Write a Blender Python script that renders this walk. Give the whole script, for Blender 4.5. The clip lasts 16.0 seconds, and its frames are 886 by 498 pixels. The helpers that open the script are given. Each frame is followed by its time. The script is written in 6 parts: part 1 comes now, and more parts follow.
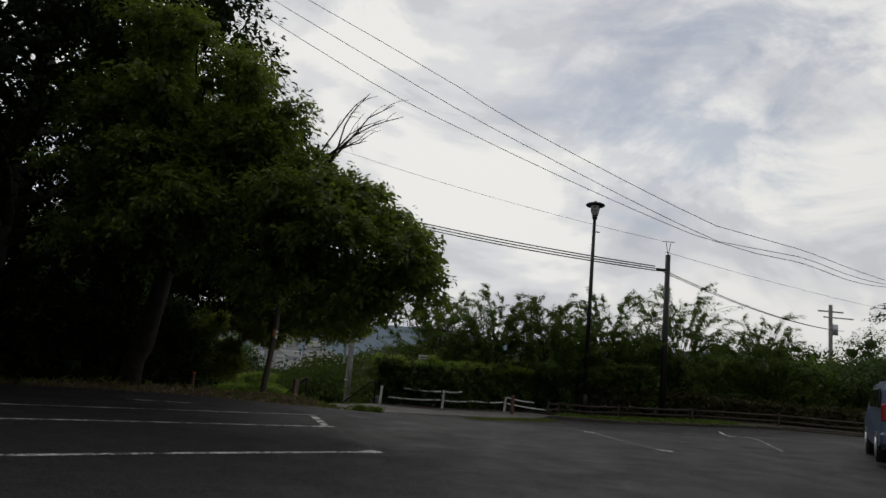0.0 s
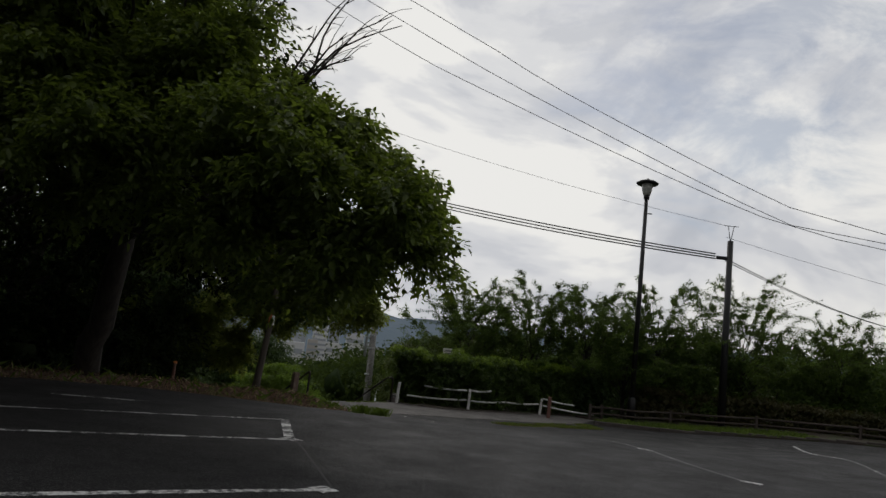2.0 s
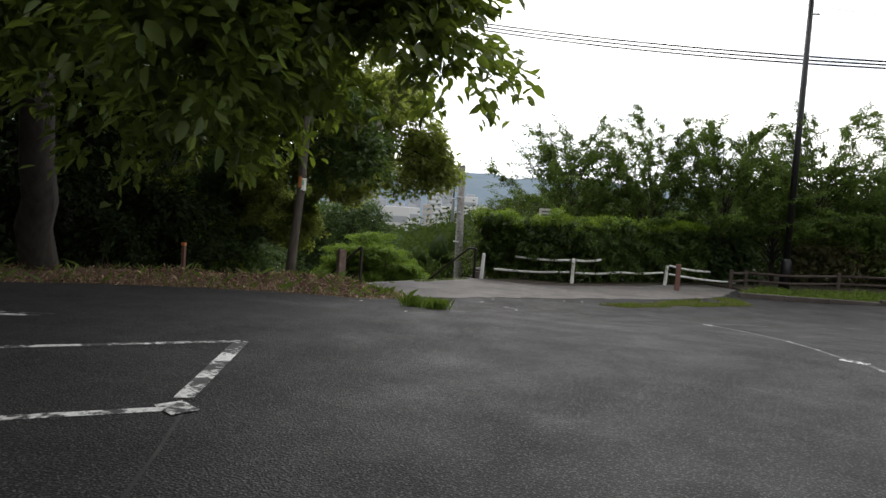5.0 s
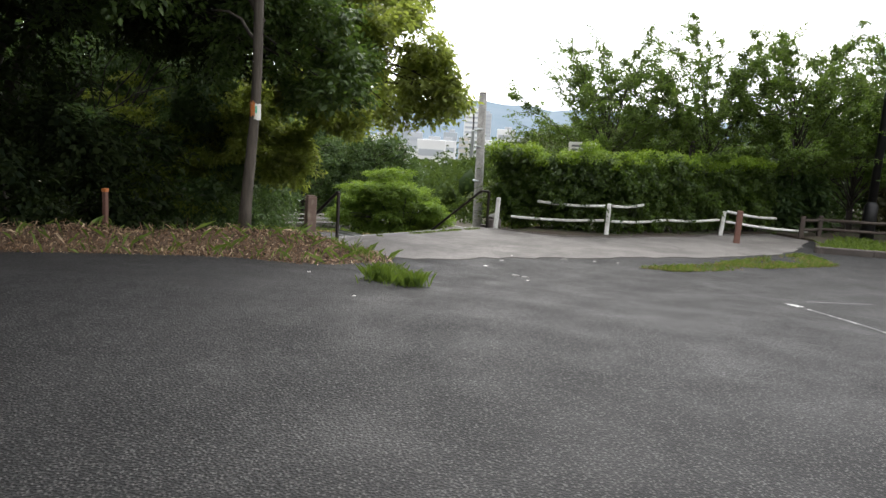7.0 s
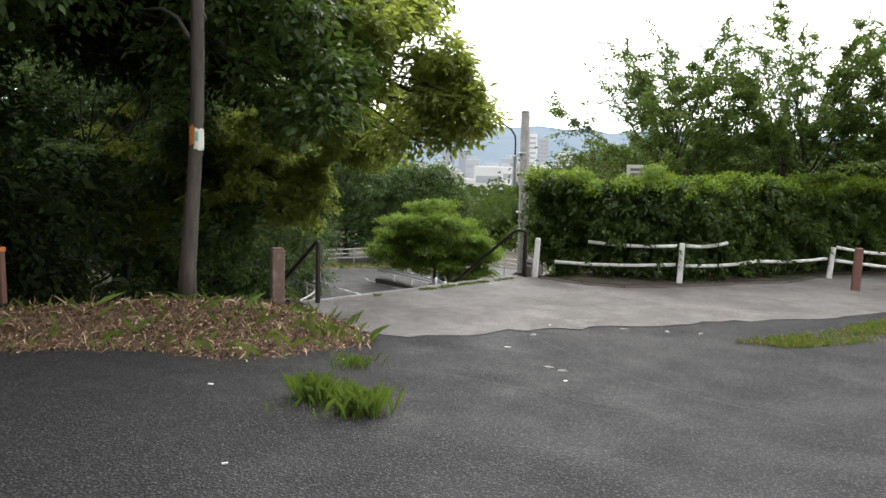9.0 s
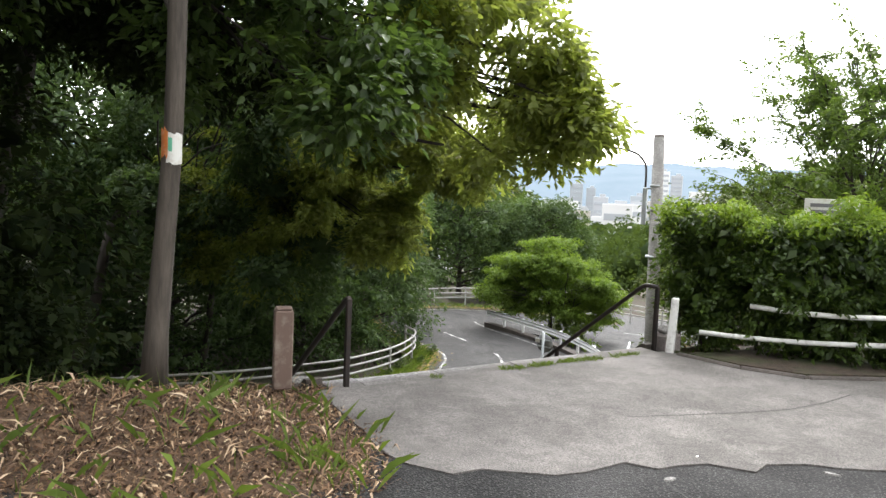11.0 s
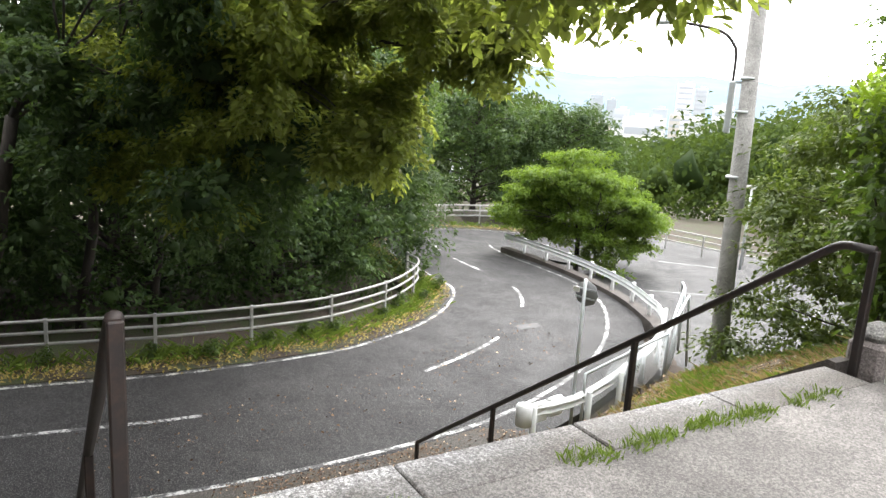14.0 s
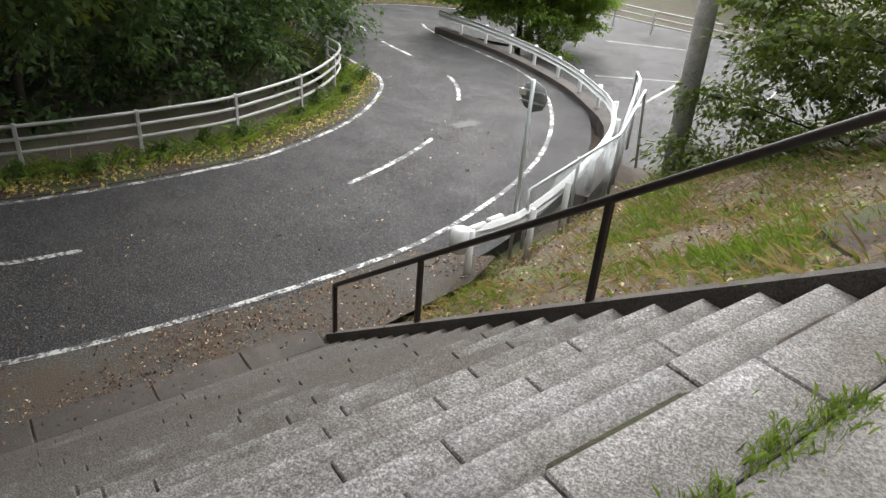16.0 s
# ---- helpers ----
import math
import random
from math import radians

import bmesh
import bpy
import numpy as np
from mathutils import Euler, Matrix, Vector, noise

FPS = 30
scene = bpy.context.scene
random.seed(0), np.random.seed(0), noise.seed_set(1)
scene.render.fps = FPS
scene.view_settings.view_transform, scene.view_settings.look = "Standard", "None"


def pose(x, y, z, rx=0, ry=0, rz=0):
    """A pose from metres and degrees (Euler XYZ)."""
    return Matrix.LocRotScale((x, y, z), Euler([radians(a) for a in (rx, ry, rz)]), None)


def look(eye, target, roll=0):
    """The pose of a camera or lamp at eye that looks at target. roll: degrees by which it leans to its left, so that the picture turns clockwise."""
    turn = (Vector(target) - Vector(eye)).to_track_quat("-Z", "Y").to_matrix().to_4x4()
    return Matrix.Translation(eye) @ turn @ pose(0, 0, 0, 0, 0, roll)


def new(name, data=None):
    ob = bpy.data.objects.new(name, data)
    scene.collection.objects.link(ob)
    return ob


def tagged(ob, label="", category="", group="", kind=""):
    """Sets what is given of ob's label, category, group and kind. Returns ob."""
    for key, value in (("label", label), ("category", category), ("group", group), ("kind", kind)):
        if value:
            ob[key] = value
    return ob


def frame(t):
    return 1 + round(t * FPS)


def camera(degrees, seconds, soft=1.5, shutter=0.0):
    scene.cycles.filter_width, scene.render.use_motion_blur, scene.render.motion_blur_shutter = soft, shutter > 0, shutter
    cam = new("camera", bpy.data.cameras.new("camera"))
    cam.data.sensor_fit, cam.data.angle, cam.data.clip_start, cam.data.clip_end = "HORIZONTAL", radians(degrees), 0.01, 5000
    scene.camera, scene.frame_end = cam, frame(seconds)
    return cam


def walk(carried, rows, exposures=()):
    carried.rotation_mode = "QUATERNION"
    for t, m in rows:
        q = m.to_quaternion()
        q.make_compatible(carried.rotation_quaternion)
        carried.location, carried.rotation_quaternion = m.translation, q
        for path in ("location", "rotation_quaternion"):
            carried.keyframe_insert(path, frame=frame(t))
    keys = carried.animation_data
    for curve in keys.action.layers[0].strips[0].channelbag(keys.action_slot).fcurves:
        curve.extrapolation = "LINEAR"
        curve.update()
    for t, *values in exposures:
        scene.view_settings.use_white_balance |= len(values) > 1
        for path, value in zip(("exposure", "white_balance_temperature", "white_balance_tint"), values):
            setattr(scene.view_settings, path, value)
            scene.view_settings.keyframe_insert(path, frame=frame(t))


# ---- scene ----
cam = camera(64.9, 16.0)
METRES, EYE, TILT, LEAN, TURN = 25.0, 1.45, 0.0, 0.0, 0.0
ROWS = [
    (0.0, 0.0, 0.0, 0.0, -0.9, 9.65, -5.29),
    (0.5, 0.0048, 0.0355, 0.0002, 0.33, 9.74, -5.68),
    (1.0, 0.0106, 0.0683, 0.0006, 0.4, 9.51, -5.64),
    (1.5, 0.0153, 0.1031, 0.0008, 2.17, 8.92, -6.4),
    (2.0, 0.02, 0.1373, 0.0022, 2.35, 8.91, -6.62),
    (2.5, 0.0239, 0.1719, 0.0029, 2.52, 8.92, -6.62),
    (3.0, 0.0278, 0.2051, 0.0035, 2.61, 8.92, -6.7),
    (3.5, 0.031, 0.24, 0.0051, 4.53, 8.77, -7.91),
    (4.0, 0.0317, 0.2754, 0.006, 7.63, 3.52, -6.28),
    (4.5, 0.0327, 0.3111, 0.0065, 10.53, 0.23, -4.74),
    (5.0, 0.0335, 0.3445, 0.0089, 11.78, -3.31, -3.91),
    (7.5, 0.0332, 0.5126, 0.0114, 15.36, -9.38, -3.91),
    (8.0, 0.0308, 0.5453, 0.0116, 15.79, -9.78, -3.88),
    (8.5, 0.0293, 0.5785, 0.0123, 16.49, -8.33, -2.83),
    (9.0, 0.0243, 0.6106, 0.0132, 19.54, -6.96, -1.82),
    (9.5, 0.0189, 0.6413, 0.0145, 23.23, -6.69, -1.74),
    (12.0, -0.0276, 0.7895, 0.0053, 31.63, -2.03, -3.31),
    (12.5, -0.0423, 0.8172, 0.0038, 32.29, -1.24, -3.69),
    (13.0, -0.0597, 0.8441, 0.0018, 33.35, -3.8, -3.44),
    (13.5, -0.0748, 0.8672, 0.0001, 32.87, -7.02, -3.32),
    (14.0, -0.0892, 0.8912, -0.003, 31.2, -11.75, -3.57),
    (14.5, -0.1039, 0.912, -0.0066, 29.7, -18.76, -4.83),
    (15.0, -0.1117, 0.93, -0.0096, 28.57, -25.32, -4.49),
    (15.5, -0.1179, 0.9473, -0.0091, 29.26, -28.46, -4.04),
    (16.0, -0.121, 0.9629, -0.0068, 26.03, -29.52, -4.27),
]
walk(cam, [(t, pose(0, 0, EYE, TILT, LEAN, TURN) @ pose(METRES * x, METRES * y, METRES * z, 90 + pitch, roll, yaw)) for t, x, y, z, yaw, pitch, roll in ROWS],
     exposures=[(0, -1.2), (3.3, -1.2), (4.0, -1.05), (4.5, -0.4), (5.0, 0.4), (7.5, 1.3), (9.0, 1.3), (9.6, 1.42), (12.0, 1.9), (12.5, 2.05), (13.5, 2.25), (14.2, 2.2), (15.0, 1.9), (16.0, 1.65)])

# ---- sky and sun ----
GLOW_LOW, GLOW_HIGH = 0.62, 1.8
SUN_EL, SUN_AZ = 40.0, -12.0   # height and bearing, clockwise from +y
SUN_WAY = (math.cos(radians(SUN_EL)) * math.sin(radians(SUN_AZ)), math.cos(radians(SUN_EL)) * math.cos(radians(SUN_AZ)), math.sin(radians(SUN_EL)))
world = bpy.data.worlds.new("cloudy_sky")
scene.world = world
world.use_nodes = True
wn, wl = world.node_tree.nodes, world.node_tree.links
wn.clear()
w_out = wn.new("ShaderNodeOutputWorld")
w_sky = wn.new("ShaderNodeTexSky")
w_sky.sky_type, w_sky.sun_disc = "NISHITA", False
w_sky.sun_elevation, w_sky.sun_rotation = radians(SUN_EL), radians(SUN_AZ)
w_blue = wn.new("ShaderNodeBackground")
w_blue.inputs["Strength"].default_value = 0.15
w_sat = wn.new("ShaderNodeHueSaturation")
w_sat.inputs["Saturation"].default_value = 1.0
wl.new(w_sky.outputs["Color"], w_sat.inputs["Color"])
wl.new(w_sat.outputs["Color"], w_blue.inputs["Color"])
w_co = wn.new("ShaderNodeTexCoord").outputs["Generated"]
w_map = wn.new("ShaderNodeMapping")
w_map.inputs["Scale"].default_value = (1.0, 1.0, 1.9)
wl.new(w_co, w_map.inputs["Vector"])


def w_noise(scale, detail, rough, warp=0.0):
    n = wn.new("ShaderNodeTexNoise")
    n.inputs["Scale"].default_value, n.inputs["Detail"].default_value = scale, detail
    n.inputs["Roughness"].default_value, n.inputs["Distortion"].default_value = rough, warp
    wl.new(w_map.outputs["Vector"], n.inputs["Vector"])
    return n.outputs["Fac"]


def w_ramp(fac, stops):
    r = wn.new("ShaderNodeValToRGB")
    r.color_ramp.interpolation = "EASE"
    r.color_ramp.elements[0].position, r.color_ramp.elements[0].color = stops[0][0], (*stops[0][1], 1)
    r.color_ramp.elements[1].position, r.color_ramp.elements[1].color = stops[-1][0], (*stops[-1][1], 1)
    for p, c in stops[1:-1]:
        r.color_ramp.elements.new(p).color = (*c, 1)
    wl.new(fac, r.inputs["Fac"])
    return r.outputs["Color"]


def w_math(kind, a, b):
    n = wn.new("ShaderNodeMath")
    n.operation = kind
    for v, k in ((a, 0), (b, 1)):
        if hasattr(v, "links"):
            wl.new(v, n.inputs[k])
        else:
            n.inputs[k].default_value = v
    return n.outputs[0]


def w_dot(way):
    n = wn.new("ShaderNodeVectorMath")
    n.operation = "DOT_PRODUCT"
    wl.new(w_co, n.inputs[0])
    n.inputs[1].default_value = way
    return n.outputs["Value"]


# clouds, brighter towards the hidden sun; a gap of blue to the right of it
w_glow = wn.new("ShaderNodeMapRange")
w_glow.interpolation_type = "SMOOTHSTEP"
for k, v in enumerate((w_dot(SUN_WAY), -0.30, 0.92, GLOW_LOW, GLOW_HIGH)):
    if k:
        w_glow.inputs[k].default_value = v
    else:
        wl.new(v, w_glow.inputs[0])
w_cloud = wn.new("ShaderNodeBackground")
wl.new(w_glow.outputs[0], w_cloud.inputs["Strength"])
wl.new(w_ramp(w_noise(3.4, 9, 0.56, 0.35), [(0.35, (0.62, 0.645, 0.70)), (0.44, (0.74, 0.755, 0.795)), (0.50, (0.88, 0.885, 0.90)), (0.57, (1.06, 1.05, 1.02))]), w_cloud.inputs["Color"])
w_gap = w_math("ADD", w_dot(Vector((0.30, 0.86, 0.47)).normalized()), w_math("MULTIPLY", w_noise(5.0, 9, 0.6, 0.4), 0.16))
w_mix = wn.new("ShaderNodeMixShader")
w_cover = wn.new("ShaderNodeMapRange")
w_cover.interpolation_type = "SMOOTHSTEP"
wl.new(w_gap, w_cover.inputs[0])
for k, v in enumerate((1.052, 1.092, 1.0, 0.40)):
    w_cover.inputs[k + 1].default_value = v
wl.new(w_cover.outputs[0], w_mix.inputs["Fac"])
wl.new(w_blue.outputs["Background"], w_mix.inputs[1])
wl.new(w_cloud.outputs["Background"], w_mix.inputs[2])
wl.new(w_mix.outputs["Shader"], w_out.inputs["Surface"])
sun = new("sun", bpy.data.lights.new("sun", "SUN"))
sun.data.energy, sun.data.angle, sun.data.color = 0.8, radians(30), (1.0, 0.96, 0.9)
sun.matrix_world = look((0, 0, 50), (-50 * math.cos(radians(SUN_EL)) * math.sin(radians(SUN_AZ)), -50 * math.cos(radians(SUN_EL)) * math.cos(radians(SUN_AZ)), 50 - 50 * math.sin(radians(SUN_EL))))

# ---- materials ----
class Mat:
    """A principled material built up node by node, with object-space coordinates in metres."""

    def __init__(self, name, rough=0.8, metal=0.0, spec=0.5):
        self.m = bpy.data.materials.new(name)
        self.m.use_nodes = True
        self.n, self.l = self.m.node_tree.nodes, self.m.node_tree.links
        self.b = self.n["Principled BSDF"]
        self.b.inputs["Roughness"].default_value = rough
        self.b.inputs["Metallic"].default_value = metal
        self.b.inputs["Specular IOR Level"].default_value = spec
        self.co = self.n.new("ShaderNodeNewGeometry").outputs["Position"]

    def put(self, value, socket):
        if hasattr(value, "links"):
            self.l.new(value, socket)
        else:
            socket.default_value = value

    def noise(self, scale, detail=4, rough=0.6, stretch=None):
        n = self.n.new("ShaderNodeTexNoise")
        n.inputs["Scale"].default_value, n.inputs["Detail"].default_value, n.inputs["Roughness"].default_value = scale, detail, rough
        if stretch:
            mp = self.n.new("ShaderNodeMapping")
            mp.inputs["Scale"].default_value = stretch
            self.l.new(self.co, mp.inputs["Vector"])
            self.l.new(mp.outputs["Vector"], n.inputs["Vector"])
        else:
            self.l.new(self.co, n.inputs["Vector"])
        return n.outputs["Fac"]

    def cells(self, scale, feature="F1"):
        n = self.n.new("ShaderNodeTexVoronoi")
        n.feature = feature
        n.inputs["Scale"].default_value = scale
        self.l.new(self.co, n.inputs["Vector"])
        return n.outputs["Distance"]

    def ramp(self, fac, *stops):
        r = self.n.new("ShaderNodeValToRGB")
        el = r.color_ramp.elements
        el[0].position, el[0].color = stops[0][0], (*stops[0][1], 1)
        el[1].position, el[1].color = stops[-1][0], (*stops[-1][1], 1)
        for p, c in stops[1:-1]:
            el.new(p).color = (*c, 1)
        self.l.new(fac, r.inputs["Fac"])
        return r.outputs["Color"]

    def grey(self, fac, lo, hi, a=0.0, b=1.0):
        return self.ramp(fac, (lo, (a,) * 3), (hi, (b,) * 3))

    def mix(self, fac, a, b, kind="MIX"):
        x = self.n.new("ShaderNodeMix")
        x.data_type, x.blend_type = "RGBA", kind
        self.put(fac, x.inputs[0])
        for v, s in ((a, x.inputs[6]), (b, x.inputs[7])):
            self.put((*v, 1) if isinstance(v, tuple) and len(v) == 3 else v, s)
        return x.outputs[2]

    def island(self):
        return self.n.new("ShaderNodeNewGeometry").outputs["Random Per Island"]

    def own(self):
        return self.n.new("ShaderNodeObjectInfo").outputs["Random"]

    def color(self, c):
        self.put((*c, 1) if isinstance(c, tuple) else c, self.b.inputs["Base Color"])
        return self

    def roughness(self, r):
        self.put(r, self.b.inputs["Roughness"])
        return self

    def bump(self, h, strength=0.4, depth=0.01):
        n = self.n.new("ShaderNodeBump")
        n.inputs["Strength"].default_value, n.inputs["Distance"].default_value = strength, depth
        self.l.new(h, n.inputs["Height"])
        self.l.new(n.outputs["Normal"], self.b.inputs["Normal"])
        return self

    def translucent(self, c, amount):
        t = self.n.new("ShaderNodeBsdfTranslucent")
        self.put((*c, 1) if isinstance(c, tuple) else c, t.inputs["Color"])
        x = self.n.new("ShaderNodeMixShader")
        x.inputs["Fac"].default_value = amount
        self.l.new(self.b.outputs["BSDF"], x.inputs[1])
        self.l.new(t.outputs["BSDF"], x.inputs[2])
        self.l.new(x.outputs["Shader"], self.n["Material Output"].inputs["Surface"])
        return self


def asphalt_material(name, base, warm=1.0):
    k = Mat(name, 0.8, 0, 0.25)
    grain = k.mix(k.grey(k.cells(48), 0.08, 0.42), (base * 3.2 * warm, base * 2.95, base * 2.95), (base * 0.38 * warm, base * 0.38, base * 0.39))
    grain = k.mix(k.grey(k.cells(31), 0.17, 0.25, 0.75, 0.0), grain, (base * 3.6, base * 3.55, base * 3.5))
    worn = k.mix(k.grey(k.noise(0.4, 7, 0.7), 0.45, 0.75, 0.0, 0.12), grain, (base * 1.5 * warm, base * 1.46, base * 1.42))
    # dusty streaks along the wheel tracks, darker damp blots
    worn = k.mix(k.grey(k.noise(4.5, 8, 0.8, (0.30, 1.5, 1.0)), 0.56, 0.72, 0.0, 0.30), worn, (base * 2.3 * warm, base * 2.2, base * 2.1))
    patch = k.mix(k.grey(k.noise(3.1, 7, 0.75), 0.55, 0.75, 0.0, 0.35), worn, (base * 0.6, base * 0.6, base * 0.62))
    k.color(patch).roughness(k.grey(k.noise(1.3, 4), 0.3, 0.7, 0.62, 0.86))
    k.bump(k.cells(62), 0.6, 0.01)
    return k


M_ASPHALT = asphalt_material("asphalt", 0.025)
M_ROAD = asphalt_material("road_asphalt", 0.054)
M_LOWLOT = asphalt_material("pale_asphalt", 0.08)


def paint_material(name, ground, wear, tone=1.0):
    k = Mat(name, 0.6)
    chips = k.mix(0.5, k.noise(16, 6, 0.7), k.noise(3.5, 4, 0.6))
    k.color(k.mix(k.grey(chips, wear - 0.03, wear + 0.03), (ground, ground, ground * 1.02), k.ramp(k.noise(30, 3), (0.3, (0.55 * tone, 0.55 * tone, 0.54 * tone)), (0.7, (0.78 * tone, 0.78 * tone, 0.76 * tone)))))
    k.bump(chips, 0.3, 0.004)
    return k.m


M_PAINT = paint_material("worn_white_paint", 0.030, 0.505)
M_PAINT_FAINT = paint_material("faded_white_paint", 0.032, 0.575, 0.55)
M_LINE = paint_material("road_line_paint", 0.06, 0.515, 0.72)
M_LOWLINE = paint_material("faint_lower_lot_paint", 0.13, 0.53, 0.5)


def concrete_material(name, c, stain=0.5, agg=60.0):
    k = Mat(name, 0.85)
    fine = k.mix(k.grey(k.noise(3.3, 5, 0.7), 0.35, 0.65), tuple(v * 0.8 for v in c), tuple(v * 1.15 for v in c))
    fine = k.mix(k.grey(k.noise(9, 5, 0.7), 0.4, 0.7, 0.0, 0.35), fine, tuple(v * 0.55 for v in c))
    big = k.mix(k.grey(k.noise(0.9, 7, 0.65), 0.40, 0.66, 0.0, stain), fine, (c[0] * 0.42, c[1] * 0.41, c[2] * 0.40))
    pale = k.mix(k.grey(k.noise(2.2, 5, 0.6), 0.55, 0.72, 0.0, 0.5), big, tuple(v * 1.45 for v in c))
    pale = k.mix(1.0, pale, k.ramp(k.noise(agg * 1.4, 3, 0.85), (0.36, (0.42,) * 3), (0.5, (0.95,) * 3), (0.64, (1.7,) * 3)), "MULTIPLY")
    k.color(pale).bump(k.noise(agg * 1.4, 3, 0.8), 0.5, 0.006)
    return k


M_APRON = concrete_material("stained_concrete", (0.165, 0.153, 0.144), 0.8).m
kk = concrete_material("washed_aggregate", (0.37, 0.362, 0.36), 0.7, 40)
kk.color(kk.mix(kk.grey(kk.own(), 0.0, 1.0, 0.0, 0.8), kk.b.inputs["Base Color"].links[0].from_socket, (0.185, 0.18, 0.18), "MIX"))
kk.color(kk.mix(kk.grey(kk.noise(0.55, 6, 0.7), 0.46, 0.66, 0.0, 0.7), kk.b.inputs["Base Color"].links[0].from_socket, (0.115, 0.092, 0.07)))
loc = kk.n.new("ShaderNodeSeparateXYZ")
kk.l.new(kk.n.new("ShaderNodeTexCoord").outputs["Object"], loc.inputs["Vector"])
ragged = kk.n.new("ShaderNodeMath")
ragged.operation = "MULTIPLY_ADD"
kk.l.new(kk.noise(7, 5, 0.7), ragged.inputs[0])
ragged.inputs[1].default_value = 0.16
kk.l.new(loc.outputs["Y"], ragged.inputs[2])
# ragged darker band on the inner part of the tread, nose left pale
kk.color(kk.mix(kk.grey(ragged.outputs[0], 0.07, 0.19, 0.62, 0.0), kk.b.inputs["Base Color"].links[0].from_socket, (0.075, 0.066, 0.058)))
# browner and darker towards the lower steps, broken up by noise
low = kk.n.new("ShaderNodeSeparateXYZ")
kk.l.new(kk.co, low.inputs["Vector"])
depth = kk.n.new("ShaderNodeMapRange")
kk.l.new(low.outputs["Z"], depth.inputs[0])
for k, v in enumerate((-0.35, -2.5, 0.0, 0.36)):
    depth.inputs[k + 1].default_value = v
low_brown = kk.n.new("ShaderNodeMath")
low_brown.operation = "ADD"
kk.l.new(depth.outputs[0], low_brown.inputs[0])
kk.l.new(kk.noise(1.7, 7, 0.72), low_brown.inputs[1])
kk.color(kk.mix(kk.grey(low_brown.outputs[0], 0.46, 0.76, 0.0, 0.86), kk.b.inputs["Base Color"].links[0].from_socket, (0.066, 0.055, 0.046)))
speck = kk.ramp(kk.noise(95, 2, 0.9), (0.40, (0.45,) * 3), (0.5, (0.95,) * 3), (0.60, (1.75,) * 3))
kk.color(kk.mix(0.8, kk.b.inputs["Base Color"].links[0].from_socket, speck, "MULTIPLY"))
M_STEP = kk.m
M_KERB = concrete_material("dark_kerb_concrete", (0.085, 0.072, 0.064), 0.7).m
M_POLE = concrete_material("pole_concrete", (0.27, 0.262, 0.25), 0.35, 45).m
M_SLAB = concrete_material("grey_concrete", (0.27, 0.235, 0.225), 0.5).m


def plain_material(name, c, rough=0.5, metal=0.0, dirt=(0.12, 0.10, 0.08), amount=0.35, scale=6):
    k = Mat(name, rough, metal)
    k.color(k.mix(k.grey(k.noise(scale, 6, 0.7), 0.48, 0.75, 0.0, amount), c, dirt))
    k.bump(k.noise(scale * 8, 3), 0.12, 0.003)
    return k.m


M_WHITE = plain_material("chipped_white_wood_paint", (0.72, 0.72, 0.70), 0.6, 0, (0.16, 0.14, 0.11), 0.8, 9)
M_RAILWHITE = plain_material("white_painted_steel", (0.64, 0.65, 0.655), 0.42, 0, (0.35, 0.33, 0.30), 0.4, 4)
M_GALV = plain_material("galvanised_steel", (0.52, 0.55, 0.57), 0.42, 0.6, (0.30, 0.30, 0.30), 0.4)
M_SIGNBACK = plain_material("dull_grey_sign_back", (0.20, 0.205, 0.21), 0.6)
M_FENCEGREY = plain_material("weathered_pale_fence_steel", (0.36, 0.355, 0.345), 0.5, 0.2, (0.16, 0.13, 0.11), 0.6)
M_BROWNRAIL = plain_material("dark_brown_rusty_paint", (0.016, 0.012, 0.011), 0.5, 0.1, (0.06, 0.032, 0.022), 0.6, 14)
M_BLACK = plain_material("black_painted_steel", (0.012, 0.012, 0.014), 0.42, 0.2, (0.04, 0.035, 0.03), 0.3)
M_WOODGREY = plain_material("weathered_brown_wood", (0.065, 0.05, 0.042), 0.85, 0, (0.04, 0.03, 0.026), 0.7, 7)
M_POST = plain_material("mottled_reddish_stone", (0.135, 0.092, 0.074), 0.9, 0, (0.27, 0.23, 0.19), 0.75, 11)
M_REDPOST = plain_material("faded_red_brown_wood", (0.17, 0.085, 0.065), 0.85, 0, (0.09, 0.06, 0.05), 0.6, 10)
M_SIGNWHITE = plain_material("aged_white_sign", (0.68, 0.68, 0.64), 0.5, 0, (0.36, 0.27, 0.18), 0.6, 12)
M_ORANGE = plain_material("faded_orange_print", (0.55, 0.17, 0.04), 0.6, 0, (0.6, 0.5, 0.4), 0.5, 20)
M_GREENPRINT = plain_material("faded_green_print", (0.12, 0.40, 0.26), 0.6)
M_TEXTGREY = plain_material("faded_dark_print", (0.16, 0.16, 0.17), 0.6)
M_GLASSY = Mat("lamp_glass", 0.25).color((0.62, 0.62, 0.60)).translucent((0.8, 0.8, 0.78), 0.5).m
M_CARPAINT = plain_material("blue_grey_car_paint", (0.10, 0.14, 0.21), 0.28, 0.35, (0.08, 0.1, 0.13), 0.2, 3)
M_TYRE = plain_material("tyre_rubber", (0.015, 0.015, 0.016), 0.8)
M_CARGLASS = Mat("dark_car_glass", 0.05).color((0.015, 0.018, 0.02)).m
M_TAIL = plain_material("red_tail_lamp", (0.35, 0.02, 0.02), 0.2)
M_TAR = plain_material("black_tar_seam", (0.012, 0.012, 0.012), 0.7)
M_WIRE = plain_material("black_cable", (0.012, 0.012, 0.013), 0.6)


